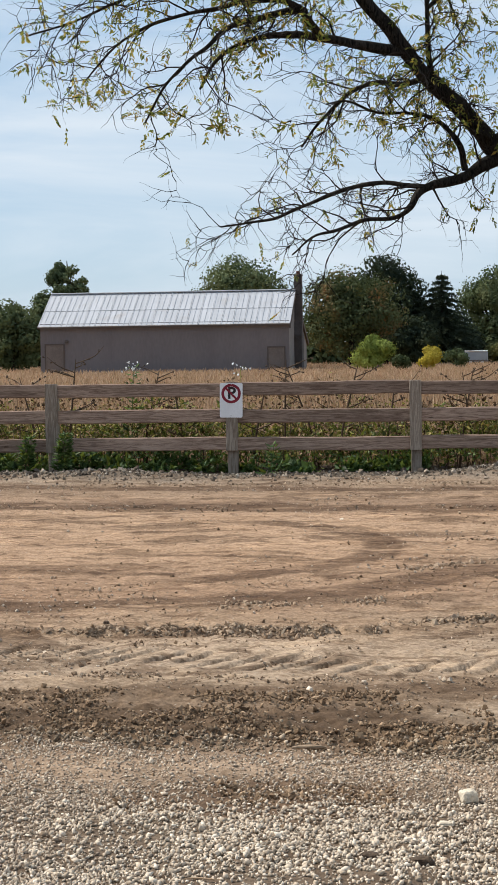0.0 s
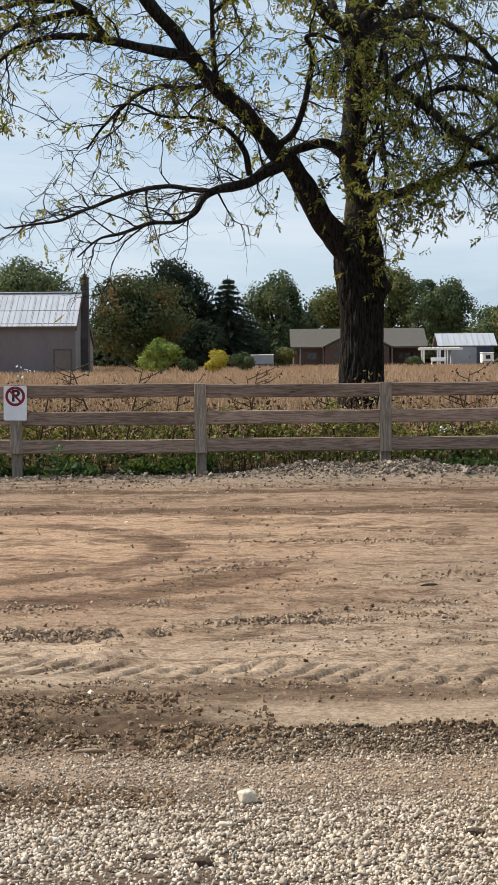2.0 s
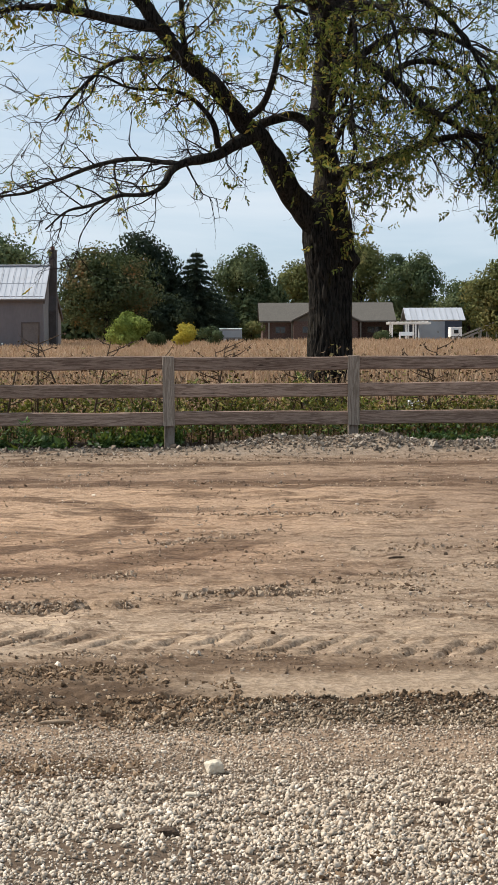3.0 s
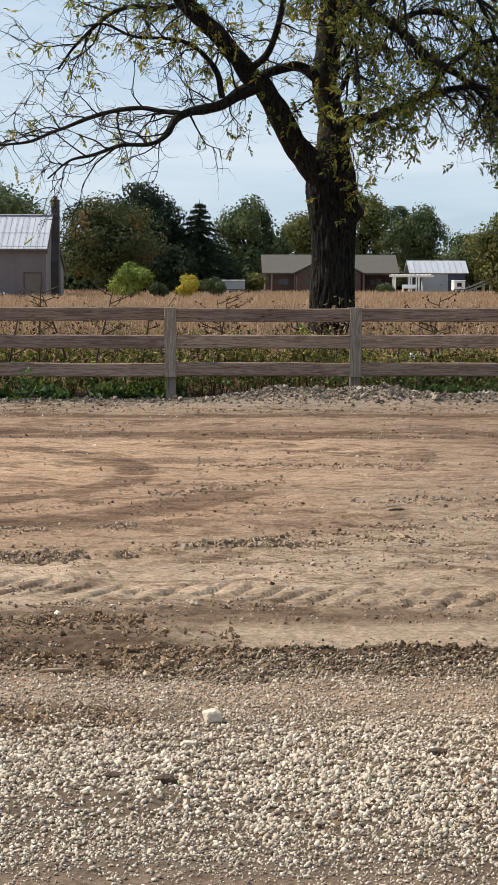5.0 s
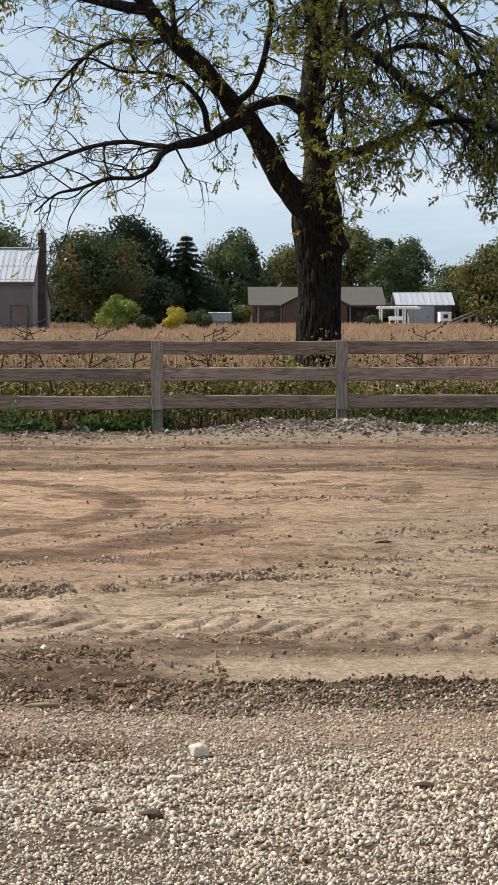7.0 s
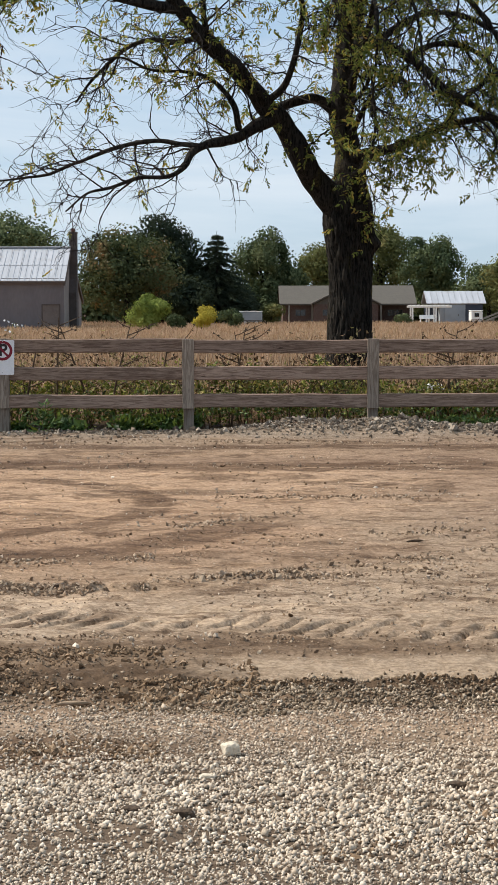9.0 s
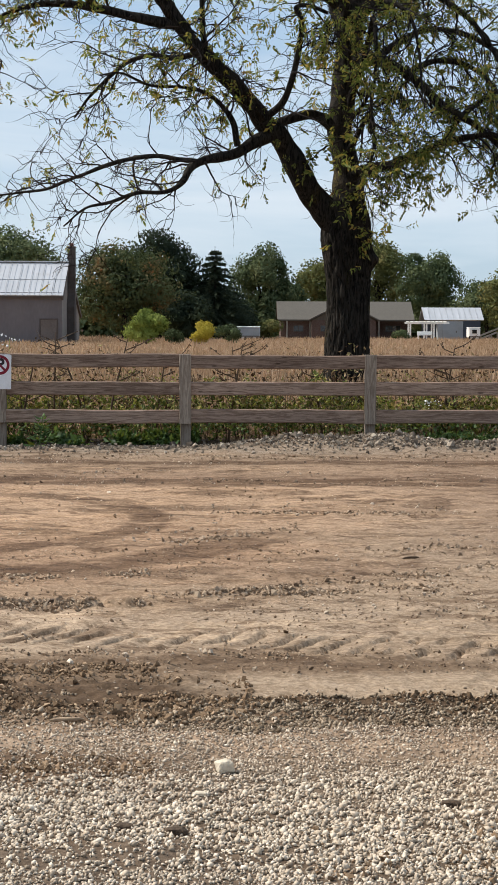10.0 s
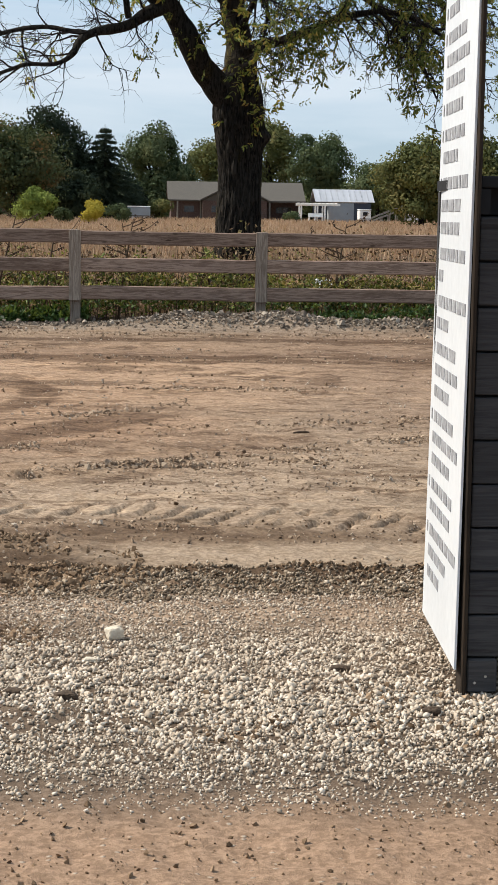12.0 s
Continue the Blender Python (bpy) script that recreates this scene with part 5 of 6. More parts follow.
def make_barn():
    X0, X1, Y0, Y1 = -31.3, -10.95, 145.0, 161.0
    gz = ground_z(-20, 145)
    barn = tagged(empty("barn", 0, 0, 0), "long taupe barn with galvanised metal roof and brick chimney", "barn")
    E_, R_, B_ = 4.72, 7.30, 3.35
    ym = Y0 + 4.8
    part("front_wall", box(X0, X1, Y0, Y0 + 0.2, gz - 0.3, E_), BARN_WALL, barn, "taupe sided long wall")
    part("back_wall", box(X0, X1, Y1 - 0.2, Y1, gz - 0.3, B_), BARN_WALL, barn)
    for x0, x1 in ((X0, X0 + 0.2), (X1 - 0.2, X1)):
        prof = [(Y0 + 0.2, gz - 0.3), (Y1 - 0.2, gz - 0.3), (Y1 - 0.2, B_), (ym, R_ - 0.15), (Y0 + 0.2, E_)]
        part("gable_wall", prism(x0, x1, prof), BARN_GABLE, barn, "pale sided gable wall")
    for sg, run, drop in ((-1, ym - Y0, R_ - E_), (1, Y1 - ym, R_ - B_)):
        slope = math.atan2(drop, run)
        half = run / math.cos(slope) + 0.45
        roof = empty("roof", X0 - 0.15, ym, R_)
        roof.parent, roof["label"] = barn, "ribbed galvanised metal roof slope"
        n, wid = 22, (X1 - X0 + 0.3) / 22
        for k in range(n):
            x = k * wid
            for a, b, lift in ((0, 0.53, 0.0), (0.505, 1.0, -0.034)):
                bm = box(x, x + wid - 0.02, a * half, b * half, lift - 0.03, lift)
                for rx in (0.05, wid * 0.5):
                    box(x + rx - 0.03, x + rx + 0.03, max(a, 0.53 if a else 0) * half, b * half, lift + 0.001, lift + 0.03, 0, bm)
                s = part("roof_sheet", bm, ROOF_METAL, roof)
                s.matrix_basis = pose(0, 0, 0, 0, 0, 0) if sg > 0 else Matrix.Diagonal((1, -1, 1, 1))
        roof.rotation_euler = (-sg * slope, 0, 0)
    part("ridge_cap", box(X0 - 0.15, X1 + 0.15, ym - 0.2, ym + 0.2, R_ + 0.01, R_ + 0.1, 0.03), ROOF_METAL, barn)
    part("fascia", box(X0 - 0.15, X1 + 0.15, Y0 - 0.36, Y0 - 0.30, E_ - 0.40, E_ - 0.22), BARN_TRIM, barn, "dark eave board")
    for x0, x1, top in ((-12.62, -11.35, 2.55), (-30.85, -29.4, 3.0)):
        d = part("door", box(x0, x1, Y0 - 0.04, Y0 - 0.003, gz + 0.05, top), BARN_DOOR, barn, "taupe plank door")
        for a, b, lo, hi in ((x0 - 0.1, x0, gz, top + 0.1), (x1, x1 + 0.1, gz, top + 0.1), (x0, x1, top, top + 0.1)):
            part("door_frame", box(a, b, Y0 - 0.07, Y0 - 0.003, lo, hi), BARN_TRIM, d)
    for yy0, zz0, yy1, zz1 in ((ym, R_, Y1 + 0.35, B_ - 0.12), (Y0 - 0.35, E_ - 0.2, ym, R_)):
        part("rake_board", prism(X1 + 0.012, X1 + 0.17, [(yy0, zz0 - 0.06), (yy1, zz1 - 0.06), (yy1, zz1 - 0.42), (yy0, zz0 - 0.42)]), BARN_TRIM, barn, "dark gable board")
    part("wall_lamp", box(-29.25, -28.95, Y0 - 0.25, Y0, 3.15, 3.4, 0.05), BARN_TRIM, barn, "small dark wall lamp")
    cy = Y0 + 5.3
    bm = prism(X1 + 0.003, X1 + 0.62, [(cy - 0.9, gz - 0.3), (cy + 0.9, gz - 0.3), (cy + 0.9, 3.6), (cy + 0.42, 4.8), (cy + 0.42, 8.5), (cy - 0.42, 8.5), (cy - 0.42, 4.8), (cy - 0.9, 3.6)])
    c = part("chimney", bm, CHIMNEY_BRICK, barn, "tall sooty brick chimney")
    part("cap", box(X1 - 0.06, X1 + 0.68, cy - 0.48, cy + 0.48, 8.5, 8.62, 0.03), CHIMNEY_BRICK, c)
    part("flue_pot", box(X1 + 0.15, X1 + 0.48, cy - 0.17, cy + 0.17, 8.62, 8.9, 0.04), CHIMNEY_POT, c, "terracotta flue pot")


make_barn()

# ---- house, shed, pergola, camper ----
def gable_roof(name, x0, x1, y0, y1, e, r, material, parent, over=0.4):
    ym, t = (y0 + y1) / 2, 0.18
    k = (r - e) / (ym - y0)
    prof = [(y0 - over, e - over * k), (ym, r), (y1 + over, e - over * k), (y1 + over, e - over * k - t), (ym, r - t), (y0 - over, e - over * k - t)]
    return part(name, prism(x0 - over, x1 + over, prof), material, parent)


def make_house():
    X0, X1, Y0, Y1 = 7.9, 22.6, 205.0, 214.0
    gz = ground_z(10, 205)
    h = tagged(empty("house", 0, 0, 0), "low brick ranch house with grey-brown shingled roof", "house")
    gar = 17.6
    part("wall", box(X0, gar, Y0, Y1, gz - 0.3, 3.15), HOUSE_BRICK, h, "dark red brick wall")
    part("wall", box(gar + 0.003, X1, Y0 + 1.6, Y1, gz - 0.3, 3.15), HOUSE_BRICK, h, "dark red brick wall in the porch shade")
    gable_roof("roof", X0, X1, Y0, Y1, 3.3, 5.25, HOUSE_ROOF, h)
    # projecting front gable
    gx, half, yf = 14.95, 3.9, Y0 - 1.4
    part("wing_wall", box(gx - half + 0.3, gx + half - 0.3, yf, Y0 - 0.003, gz - 0.3, 3.05), HOUSE_BRICK, h)
    bm = bmesh.new()
    prof = [(gx - half, 3.15), (gx, 5.1), (gx + half, 3.15), (gx + half, 2.98), (gx, 4.93), (gx - half, 2.98)]
    a, b = [bm.verts.new((x, yf - 0.3, z)) for x, z in prof], [bm.verts.new((x, Y0 + 4.4, z)) for x, z in prof]
    bm.faces.new(a), bm.faces.new(b[::-1])
    for k in range(6):
        bm.faces.new((a[k], a[(k + 1) % 6], b[(k + 1) % 6], b[k]))
    bmesh.ops.recalc_face_normals(bm, faces=bm.faces[:])
    part("wing_roof", bm, HOUSE_ROOF, h)
    bm = bmesh.new()
    f = bm.faces.new([bm.verts.new(p) for p in ((gx - half + 0.3, yf + 0.06, 3.05), (gx + half - 0.3, yf + 0.06, 3.05), (gx, yf + 0.06, 4.85))])
    e = bmesh.ops.extrude_face_region(bm, geom=[f])
    for v in e["geom"]:
        if isinstance(v, bmesh.types.BMVert):
            v.co.y += 0.15
    bmesh.ops.recalc_face_normals(bm, faces=bm.faces[:])
    part("gable_wall", bm, HOUSE_ROOF, h, "grey-brown sided gable end")
    for x in (8.6, 11.2, 18.95, 22.45):
        part("column", box(x - 0.09, x + 0.09, Y0 - 0.35, Y0 - 0.17, gz - 0.2, 3.05, 0.02), GREY_TIMBER, h, "pale porch column")
    for x0, x1, y in ((9.3, 10.5, Y0), (12.3, 13.4, yf), (16.2, 17.3, yf), (19.8, 21.6, Y0 + 1.6)):
        w = part("window", box(x0, x1, y - 0.06, y - 0.003, gz + 0.9, 2.5), BARN_TRIM, h, "dark window frame")
        part("pane", box(x0 + 0.08, (x0 + x1) / 2 - 0.03, y - 0.075, y - 0.062, gz + 0.98, 2.42), GLASS_DARK, w)
        part("pane", box((x0 + x1) / 2 + 0.03, x1 - 0.08, y - 0.075, y - 0.062, gz + 0.98, 2.42), GLASS_DARK, w)


def make_shed():
    X0, X1, Y0, Y1 = 23.9, 29.8, 200.0, 206.0
    gz = ground_z(25, 200)
    s = tagged(empty("shed", 0, 0, 0), "navy sided shed with pale metal roof", "shed")
    part("wall", box(27.9, X1, Y0, Y1, gz - 0.3, 3.0), SIDING_NAVY, s, "navy siding")
    part("wall", box(25.1, 27.9 - 0.003, Y0 + 0.03, Y1 - 0.03, gz - 0.3, 2.97), SIDING_GREY, s, "pale grey siding")
    part("wall", box(X0, 25.1 - 0.003, Y0 + 1.8, Y1 - 0.03, gz - 0.3, 2.95), SIDING_NAVY, s, "navy siding in the open bay")
    part("post", box(X0, X0 + 0.14, Y0 + 0.03, Y0 + 0.17, gz - 0.3, 2.95), SIDING_NAVY, s)
    ym = (Y0 + Y1) / 2
    k = math.atan2(1.35, ym - Y0)
    for sg in (-1, 1):
        for q in range(10):
            x = X0 - 0.3 + q * 0.66
            bm = box(x, x + 0.64, 0, 3.4, -0.06, 0)
            box(x, x + 0.06, 0, 3.4, 0.001, 0.03, 0, bm)
            if sg < 0:
                bm.transform(Matrix.Diagonal((1, -1, 1, 1)))
                bmesh.ops.reverse_faces(bm, faces=bm.faces[:])
            bm.transform(Matrix.Translation((0, ym, 4.5)) @ Matrix.Rotation(-sg * k, 4, 'X'))
            part("roof_sheet", bm, ROOF_METAL, s, "pale metal roof sheet")
    d = part("door", box(25.6, 27.3, Y0 - 0.05, Y0 + 0.027, gz, 2.6), SIDING_GREY, s, "pale grey shed door")
    part("handle", box(27.1, 27.18, Y0 - 0.1, Y0 - 0.052, 1.7, 1.9), BARN_TRIM, d)


def make_pergola():
    gz = ground_z(23, 196)
    p = tagged(empty("pergola", 0, 0, 0), "white painted wooden pergola in front of a shed", "pergola")
    for y in (196.0, 198.4):
        for x in (21.7, 23.45, 24.25):
            part("post", box(x - 0.08, x + 0.08, y - 0.08, y + 0.08, gz - 0.2, 2.62, 0.015), WHITE_PAINT, p)
        part("beam", box(21.3, 25.9, y - 0.08, y + 0.08, 2.62, 2.86, 0.015), WHITE_PAINT, p)
    for k in range(10):
        x = 21.5 + k * 0.45
        part("rafter", box(x - 0.04, x + 0.04, 195.6, 198.8, 2.863, 2.92), WHITE_PAINT, p)
    b = tagged(empty("garden_bench", 23.2, 195.4, gz), "white garden bench beside the pergola", "bench")
    part("seat", box(-0.8, 0.8, -0.25, 0.25, 0.62, 0.70, 0.02), WHITE_PAINT, b)
    part("backrest", box(-0.8, 0.8, 0.22, 0.27, 0.703, 1.05, 0.02), WHITE_PAINT, b)
    for x in (-0.7, 0.7):
        part("leg", box(x - 0.05, x + 0.05, -0.22, 0.22, 0, 0.62), WHITE_PAINT, b)


def make_camper(x0, x1, y, top, name, label, body, window):
    gz = ground_z(x0, y)
    c = tagged(empty(name, x0, y, gz), label, "trailer")
    w, h = x1 - x0, top - gz
    part("body", box(0, w, 0, 2.0, 0.38, h - 0.1, 0.10), body, c)
    part("roof", box(-0.03, w + 0.03, -0.03, 2.03, h - 0.098, h, 0.04), WHITE_PAINT, c, "white trailer roof")
    if window:
        win = part("window", box(w * 0.3, w * 0.7, -0.03, -0.003, h * 0.55, h * 0.82, 0.01), BARN_TRIM, c, "dark trailer window")
        part("pane", box(w * 0.33, w * 0.67, -0.045, -0.032, h * 0.58, h * 0.79), GLASS_DARK, win)
    part("stripe", box(0.05, w - 0.05, -0.015, -0.002, 0.50, 0.58), BARN_TRIM, c)
    for x in (w * 0.25, w * 0.75):
        bm = bmesh.new()
        bmesh.ops.create_cone(bm, cap_ends=True, segments=20, radius1=0.32, radius2=0.32, depth=0.2, matrix=Matrix.Translation((x, 0.12, 0.32)) @ Matrix.Rotation(radians(90), 4, 'X'))
        t = part("tyre", bm, BLACK_AND_SHADE, c)
        bm = bmesh.new()
        bmesh.ops.create_cone(bm, cap_ends=True, segments=16, radius1=0.17, radius2=0.15, depth=0.03, matrix=Matrix.Translation((x, 0.0, 0.32)) @ Matrix.Rotation(radians(90), 4, 'X'))
        part("rim", bm, STEEL, t)


def make_ramp():
    gz = ground_z(31, 198)
    r = tagged(empty("timber_ramp", 29.6, 198, gz), "grey timber ramp with railing beside the shed", "ramp")
    for y in (0, 1.4):
        for k in range(5):
            x = 0.3 + k * 0.85
            part("post", box(x - 0.06, x + 0.06, y - 0.06, y + 0.06, -0.2, 0.45 + 0.42 * k * 0.85), GREY_TIMBER, r)
        for lift in (0.0, 0.35):
            bm = box(-0.1, 4.3, y - 0.05, y + 0.05, -0.06, 0.06)
            bm.transform(Matrix.Translation((0, 0, 0.25 + lift)) @ Matrix.Rotation(-math.atan(0.40), 4, 'Y'))
            part("rail", bm, GREY_TIMBER, r)
    for k in range(7):
        part("picket", box(3.9 + k * 0.22, 4.02 + k * 0.22, -0.4, -0.34, 0, 1.1), WHITE_PAINT, r, "white picket")


make_house()
make_shed()
make_pergola()
make_camper(27.75, 29.0, 194.0, 2.3, "camper_trailer", "small white camper trailer parked by the shed", WHITE_PAINT, True)
# grey body colour stands in for shade on the trailer's sides
make_camper(3.0, 5.35, 186.0, 2.25, "utility_trailer", "low box trailer beyond the field, white roof, sides greyed for shade", SIDING_GREY, False)
make_ramp()

# ---- far trees and bushes ----
def far_leaf(name, stops, trans=0.12):
    return leafy(name, stops, trans, 0.85, 0.3, 0.1, 0.8)


OAK = far_leaf("oak_foliage", [(0, (0.042, 0.064, 0.034)), (0.55, (0.092, 0.122, 0.060)), (1, (0.18, 0.20, 0.10))])
MAPLE = far_leaf("maple_foliage", [(0, (0.036, 0.055, 0.028)), (0.55, (0.085, 0.105, 0.050)), (0.82, (0.14, 0.11, 0.052)), (1, (0.23, 0.12, 0.055))])
# oak foliage again, with the trees' shaded side put into a darker colour
SHADED_OAK = far_leaf("shaded_oak_foliage", [(0, (0.014, 0.024, 0.018)), (0.6, (0.028, 0.042, 0.027)), (1, (0.055, 0.070, 0.042))])
SPRUCE = far_leaf("spruce_foliage", [(0, (0.022, 0.036, 0.026)), (1, (0.060, 0.078, 0.052))], 0.05)
WILLOW = far_leaf("olive_foliage", [(0, (0.065, 0.078, 0.030)), (0.6, (0.135, 0.145, 0.055)), (1, (0.23, 0.20, 0.08))])
LIME = far_leaf("lime_foliage", [(0, (0.085, 0.12, 0.026)), (0.6, (0.18, 0.23, 0.05)), (1, (0.27, 0.30, 0.08))])
YELLOW = far_leaf("yellow_foliage", [(0, (0.26, 0.22, 0.03)), (0.6, (0.44, 0.36, 0.05)), (1, (0.56, 0.48, 0.10))])


def far_tree(name, x, y, z0, z1, w, material, seed, label, n=5200, leaf=0.42, lumps=75, category="tree", bare=0.2, squash=1.0):
    """Trunk with limbs, and a crown of leaf clumps with an uneven outline and gaps."""
    g = rng_for(seed)
    gz = ground_z(x, y)
    tree = tagged(empty(name, x, y, gz), label, category, "trees beyond the field" if category == "tree" else "bushes at the field edge")
    H, h0 = z1 - gz, max(0.0, z0 - gz)
    t = Tubes()
    t.add(spline([(0, 0, -0.3, 0.035 * H), (0.05, 0, H * 0.3, 0.028 * H), (0.1, 0.1, H * 0.62, 0.014 * H), (0, 0, H * 0.9, 0.003 * H)], 5), 8)
    c0 = (h0 + H) / 2
    cen, rad = [], []
    for k in range(lumps):
        d = unit(g.normal(size=3))
        q = g.random() ** 0.3 * 0.82
        p = np.array([d[0] * w / 2 * q, d[1] * w / 2 * q, c0 + d[2] * (H - h0) / 2 * q * squash])
        p[:2] *= 1.0 - 0.35 * max(0, (p[2] - c0) / (H - h0) * 2) ** 2
        cen.append(p)
        rad.append(g.uniform(0.085, 0.17) * w * (1.0 if category == "tree" else 1.75))
        if k < 9:
            t.add(spline([(0, 0, H * 0.28, 0.014 * H), (*(p * np.array([0.5, 0.5, 0.8])), 0.009 * H), (*p, 0.002 * H)], 4), 5)
    cen, rad = np.array(cen), np.array(rad)
    n, leaf = int(n * 2.35), leaf * 0.78
    k = g.integers(0, lumps, n)
    d = unit(g.normal(size=(n, 3)))
    pos = cen[k] + d * (rad[k] * (1 + 0.16 * g.normal(size=n)))[:, None] * np.array([1, 1, 0.8])
    inside = np.zeros(n)
    for c, r in zip(cen, rad):
        inside += (((pos - c) / np.array([1, 1, 0.8])) ** 2).sum(1) < (0.62 * r) ** 2
    keep = (inside < 2) & (pos[:, 2] > 0.15)
    pos, d = pos[keep], d[keep]
    m = len(pos)
    lv = Leaves()
    rnd = g.normal(size=(m, 3)) + np.array([0, 0, -0.5])
    way = unit(rnd - 0.75 * d * (rnd * d).sum(1)[:, None])
    side = unit(np.cross(way, d + g.normal(size=(m, 3)) * 0.3))
    ln = leaf * g.uniform(0.6, 1.35, m)
    lv.add(pos, way, side, ln, ln * g.uniform(0.5, 1.0, m), 0.2)
    t.make("trunk", TWIG, tree)
    cr_ = lv.make("crown", material, tree)
    cr_["kind"] = "stuff"
    return tree


def spruce_tree(x, y, top, w, seed):
    g = rng_for(seed)
    gz = ground_z(x, y)
    tree = tagged(empty("spruce", x, y, gz), "dark conical spruce tree beyond the field", "tree")
    H = top - gz
    t, lv = Tubes(), Leaves()
    t.add(spline([(0, 0, -0.3, 0.2), (0, 0, H * 0.5, 0.12), (0, 0, H, 0.02)], 4), 7)
    for k in range(430):
        tier = g.integers(0, 17)
        f = min(0.97, (tier + g.uniform(0.0, 0.28)) / 17)
        z = H * (0.06 + 0.92 * f)
        a = g.random() * 2 * math.pi
        ln = (w / 2) * (1 - f) ** 0.82 * g.uniform(0.62, 1.12) + 0.10
        tip = np.array([math.cos(a) * ln, math.sin(a) * ln, z - 0.30 * ln + 0.12])
        m = int(12 + 26 * ln)
        s = g.random(m)
        pos = np.array([0, 0, z]) * (1 - s[:, None]) + tip * s[:, None]
        way = unit(np.array([math.cos(a), math.sin(a), -0.3]) + g.normal(size=(m, 3)) * 0.6)
        lv.add(pos, way, unit(np.cross(way, g.normal(size=(m, 3)))), g.uniform(0.22, 0.42, m), g.uniform(0.07, 0.14, m))
    t.make("trunk", TWIG, tree)
    c = lv.make("crown", SPRUCE, tree)
    c["kind"] = "stuff"


GREEN_LABEL = "leafy dark green tree beyond the field"
far_tree("oak_tree", -40.5, 172, 1.0, 7.6, 7.5, OAK, 401, GREEN_LABEL)
far_tree("oak_tree", -38.1, 186, 5.0, 13.5, 4.4, OAK, 402, "tall narrow green tree behind the barn", 2600, 0.36, 34)
far_tree("oak_tree", -39.6, 184, 2.0, 9.6, 5.0, OAK, 417, GREEN_LABEL, 3000)
far_tree("oak_tree", -45.5, 180, 0.8, 6.8, 7, OAK, 403, GREEN_LABEL)
far_tree("oak_tree", -20.4, 188, 3.0, 12.7, 11.6, OAK, 404, "broad green tree standing behind the barn", 6500)
far_tree("maple_tree", -8.0, 178, 1.0, 10.9, 11.2, MAPLE, 405, "round maple turning orange-brown in autumn", 8500, 0.38, 95)
far_tree("oak_tree", -5.4, 192, 1.0, 12.9, 9.8, SHADED_OAK, 406, "tall green tree behind a maple, leaves coloured as shaded", 7500)
far_tree("oak_tree", 0.0, 200, 0.8, 7.4, 9.0, SHADED_OAK, 427, GREEN_LABEL, 6000)
far_tree("oak_tree", -2.6, 186, 0.8, 5.8, 6.0, SHADED_OAK, 407, GREEN_LABEL)
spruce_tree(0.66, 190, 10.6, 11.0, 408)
far_tree("oak_tree", 2.0, 196, 0.8, 4.8, 7.0, SHADED_OAK, 409, GREEN_LABEL, 5200)
far_tree("oak_tree", 6.3, 216, 1.0, 12.6, 8.6, OAK, 410, GREEN_LABEL, 6500, 0.42, 75)
far_tree("oak_tree", 9.3, 222, 1.0, 8.6, 5.5, OAK, 411, GREEN_LABEL, 4000)
far_tree("oak_tree", 14.0, 232, 1.5, 12.6, 8.6, WILLOW, 412, "yellowing green tree rising behind the house", 5200)
far_tree("oak_tree", 20.8, 234, 2.0, 14.8, 9.6, WILLOW, 413, "yellowing green tree rising behind the house", 6000)
far_tree("oak_tree", 26.9, 228, 1.5, 12.9, 9.4, OAK, 414, GREEN_LABEL, 6000)
far_tree("oak_tree", 33.5, 222, 0.8, 8.5, 9.0, OAK, 415, GREEN_LABEL, 5200)
far_tree("willow_tree", 27.6, 152, 0.9, 8.3, 8.6, WILLOW, 416, "broad olive-green tree with drooping crown", 9000, 0.34, 80)
far_tree("willow_tree", 34.0, 160, 0.8, 9.0, 9.0, WILLOW, 418, "broad olive-green tree with drooping crown", 6000)
far_tree("bush", -4.05, 140, 0.75, 3.25, 2.75, LIME, 421, "rounded lime-green bush at the field edge", 2600, 0.24, 10, "bush")
far_tree("bush", 0.1, 140, 0.75, 2.85, 2.0, YELLOW, 422, "bright yellow autumn bush at the field edge", 1700, 0.22, 8, "bush")
far_tree("bush", -1.9, 142, 0.6, 1.9, 1.3, OAK, 423, "low dark green bush at the field edge", 700, 0.2, 10, "bush")
far_tree("bush", 2.3, 150, 0.7, 2.5, 2.0, OAK, 424, "low dark green bush at the field edge", 900, 0.2, 10, "bush")
far_tree("bush", 6.4, 196, 0.7, 3.3, 2.6, WILLOW, 425, "yellowing shrub beside the brick house", 1200, 0.25, 12, "bush")
far_tree("bush", 20.3, 190, 0.8, 1.8, 2.2, OAK, 426, "low green shrub in front of the house", 700, 0.2, 10, "bush")


def far_wood():
    """The dark wood edge behind everything."""
    g = rng_for(431)
    n = 15000
    x = g.uniform(-80, 70, n)
    top = np.array([noise.noise(Vector((a * 0.11, 0, 0))) * 1.6 + noise.noise(Vector((a * 0.45, 4, 0))) * 0.9 for a in x])
    z = 0.9 + (4.4 + top) * g.random(n)
    y = 262 + 8 * g.random(n)
    lv = Leaves()
    way = unit(g.normal(size=(n, 3)) + np.array([0, -0.3, -0.2]))
    side = unit(np.cross(way, g.normal(size=(n, 3))))
    lv.add(np.stack([x, y, z], 1), way, side, g.uniform(0.8, 1.6, n), g.uniform(0.6, 1.2, n))
    tagged(lv.make("far_wood", OAK), "dark green wood edge far behind the field", "woods", kind="stuff")


far_wood()

# ---- notice board and plank kiosk ----
BX, BY0, BY1 = 4.155, 6.0, 6.815


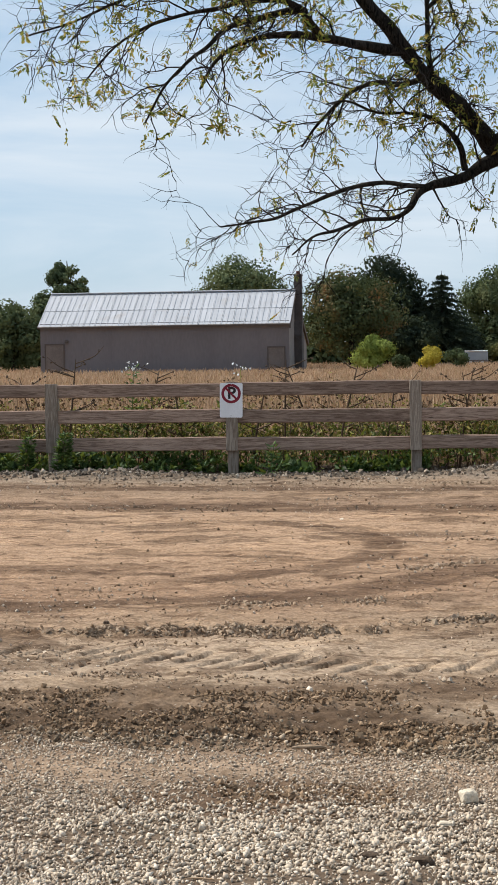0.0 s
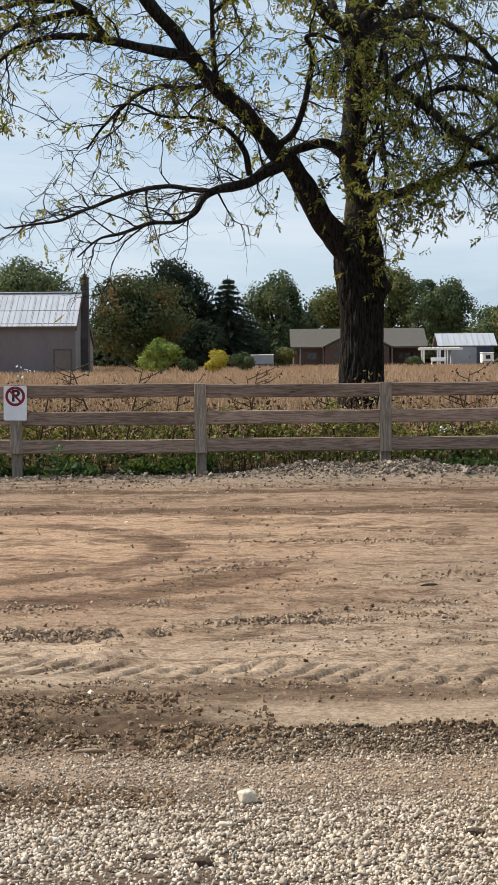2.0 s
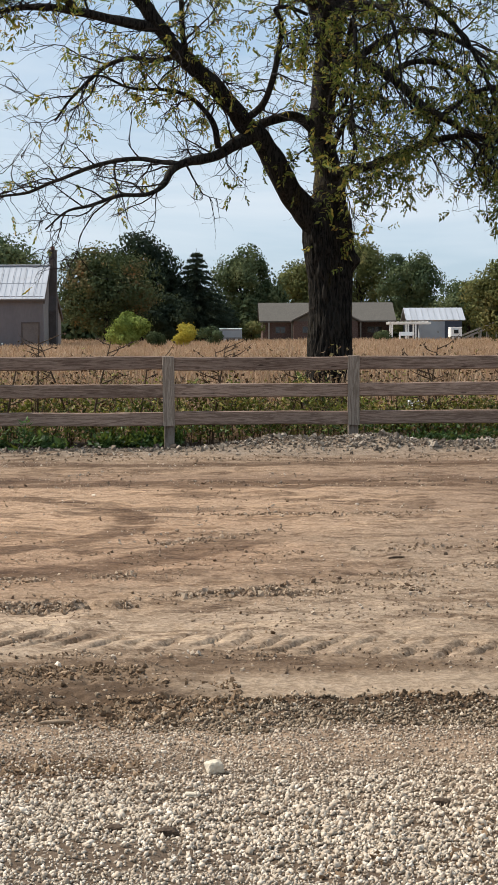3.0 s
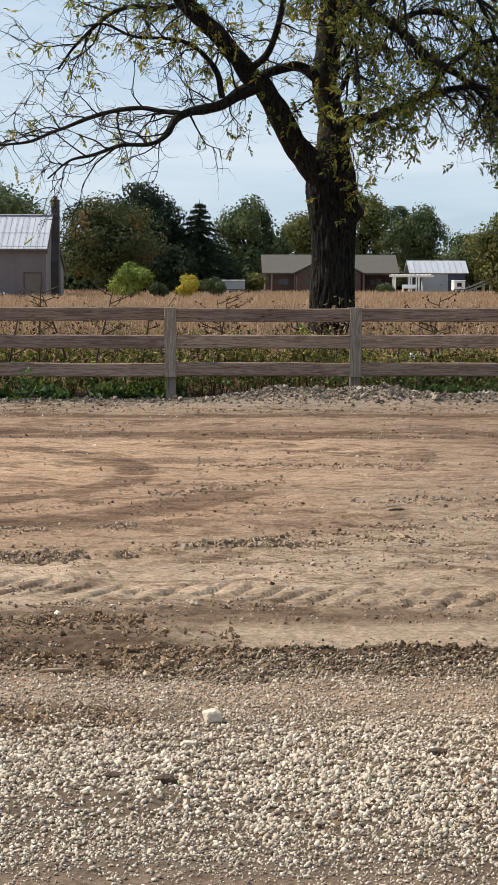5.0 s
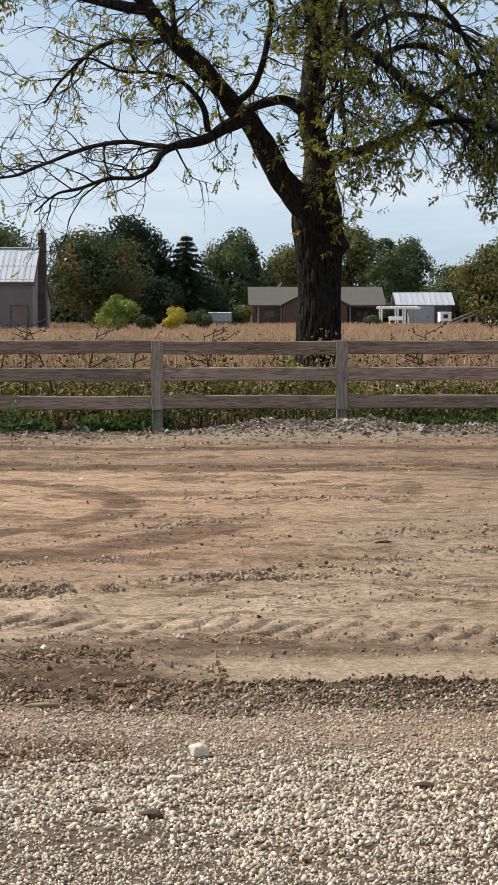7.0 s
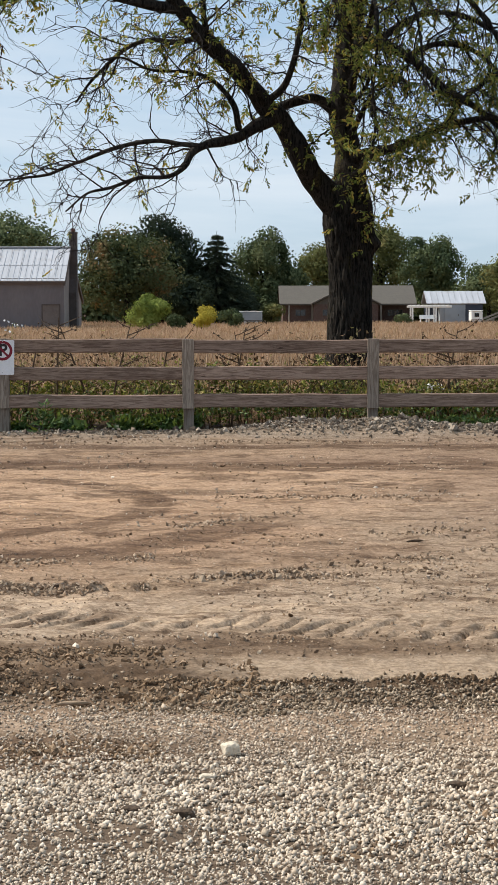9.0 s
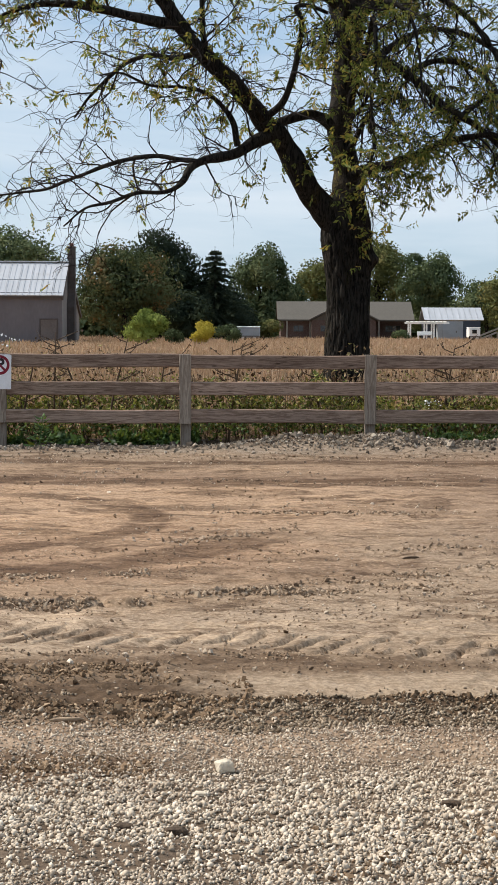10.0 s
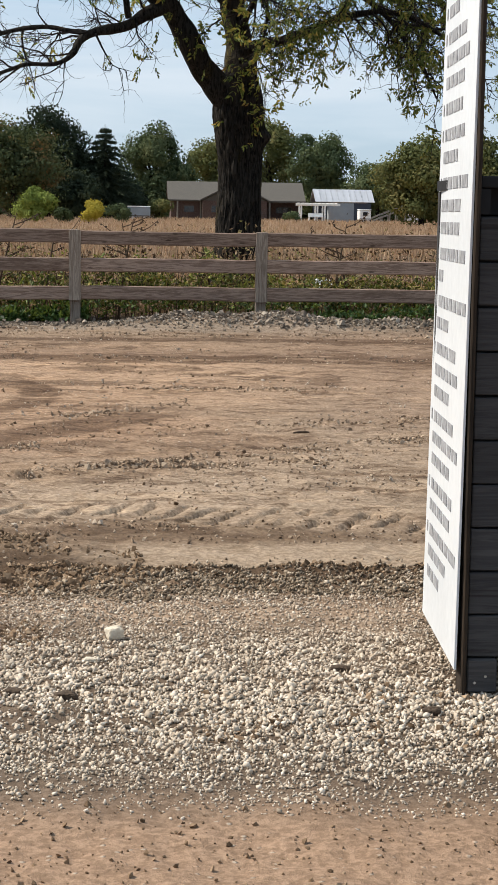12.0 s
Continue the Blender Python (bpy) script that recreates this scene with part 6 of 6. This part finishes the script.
def make_board():
    b = tagged(empty("notice_board", BX, BY0, 0), "tall white printed notice panel on a dark post", "sign")
    W_ = BY1 - BY0


    def bow(y, z):
        """How far the bowed panel stands off its plane."""
        f = y / W_
        return -(0.030 - 0.008 * z) * (1 - f) + (0.006 + 0.012 * z) * f

    bm = bmesh.new()
    rows = []
    for i in range(13):
        z = 0.075 + (2.42 - 0.075) * i / 12
        rows.append([[bm.verts.new((bow(y, z) + s, y, z)) for y in (0, W_ * 0.25, W_ * 0.5, W_ * 0.75, W_)] for s in (-0.0035, 0.0035)])
    for i in range(12):
        for j in range(4):
            for s in (0, 1):
                bm.faces.new((rows[i][s][j], rows[i][s][j + 1], rows[i + 1][s][j + 1], rows[i + 1][s][j]))
        for j in (0, 4):
            bm.faces.new((rows[i][0][j], rows[i][1][j], rows[i + 1][1][j], rows[i + 1][0][j]))
    for i in (0, 12):
        for j in range(4):
            bm.faces.new((rows[i][0][j], rows[i][0][j + 1], rows[i][1][j + 1], rows[i][1][j]))
    bmesh.ops.recalc_face_normals(bm, faces=bm.faces[:])
    part("panel", bm, PANEL_WHITE, b)

    def bar(y0, y1, z0, z1, ink=PRINT):
        bm = box(-0.0055, -0.0038, y0, y1, z0, z1)
        for v in bm.verts:
            v.co.x += bow(v.co.y, v.co.z)
        part("text_bar", bm, ink, b)

    part("post", rough_board(-0.013, 0.003, -0.014, 0.075, -0.05, 2.42, 71, 2, 12, 0.003, 0.004), BROWN_TRIM, b, "dark brown weathered post")
    part("post", rough_board(0.045, 0.067, W_ - 0.19, W_ - 0.10, -0.05, 2.42, 72, 2, 12, 0.003, 0.004), BROWN_TRIM, b, "dark brown weathered post")
    g = rng_for(72)
    z, k = 2.32, 0
    blocks = (3, 1, 3, 1, 2, 3, 2, 2, 3, 3, 2, 3, 2, 2)
    for lines in blocks:
        for ln in range(lines):
            if z < 0.20:
                return
            y = W_ - (0.10 if ln else 0.05)
            end = W_ * (g.uniform(0.08, 0.36) if ln < lines - 1 else g.uniform(0.30, 0.78))
            if ln == 0:
                bar(y - 0.02, y, z - 0.018, z + 0.018)
                y -= 0.07
            while y > end:
                w = g.uniform(0.03, 0.15)
                bar(max(y - w, 0.04), y, z - 0.019, z + 0.019, SIGN_RED if z > 2.16 else PRINT)
                y -= w + 0.026
            z -= 0.072
        z -= 0.012


def make_kiosk():
    k = tagged(empty("plank_kiosk", BX + 0.008, BY0, 0), "charcoal-stained plank kiosk standing on gravel", "kiosk")
    n, pitch = 10, 0.1325
    Wd, D = 1.3, 0.78
    for i in range(n):
        z = 0.112 + i * pitch
        part("plank", rough_board(0.0, Wd, 0.012, 0.034, z, z + pitch - 0.007, 80 + i, 0, 10, 0.002, 0.003), CHARCOAL, k)
    # black sheet puts shade into the gaps between planks
    part("lining", box(0.004, Wd - 0.004, 0.036, 0.05, 0.125, 1.435), BLACK_AND_SHADE, k)
    part("side_wall", box(Wd - 0.03, Wd, 0.052, D, 0.12, 1.515), CHARCOAL, k)
    part("back_wall", box(0.004, Wd - 0.032, D - 0.03, D, 0.12, 1.515), CHARCOAL, k)
    part("top_frame", box(0.0, Wd, 0.02, 0.06, 1.517, 1.552, 0.004), BLACK_AND_SHADE, k, "black top rail")
    # solid black sheet in place of the slot's shaded inside
    part("slot_shade", box(0.004, Wd - 0.004, 0.09, 0.11, 1.440, 1.515), BLACK_AND_SHADE, k, "black sheet standing in for shade in the slot")
    part("stile", box(0.0, 0.03, 0.02, 0.06, 1.440, 1.515), BLACK_AND_SHADE, k)
    part("roof", box(0.0, Wd, 0.062, D, 1.517, 1.550), BLACK_AND_SHADE, k)
    f = part("skid", rough_board(0.0, Wd * 0.07, -0.004, 0.10, 0.005, 0.108, 95, 1, 4, 0.002, 0.005), CHARCOAL, k, "charcoal skid foot")
    for x, z in ((0.022, 0.035), (0.055, 0.055)):
        bm = bmesh.new()
        bmesh.ops.create_cone(bm, cap_ends=True, segments=10, radius1=0.0045, radius2=0.0035, depth=0.003, matrix=Matrix.Translation((x, -0.006, z)) @ Matrix.Rotation(radians(90), 4, 'X'))
        part("screw", bm, STEEL, f)
    part("skid", rough_board(Wd - 0.12, Wd - 0.04, -0.004, 0.72, 0.005, 0.108, 96, 1, 4, 0.002, 0.005), CHARCOAL, k, "charcoal skid foot")


make_board()
make_kiosk()
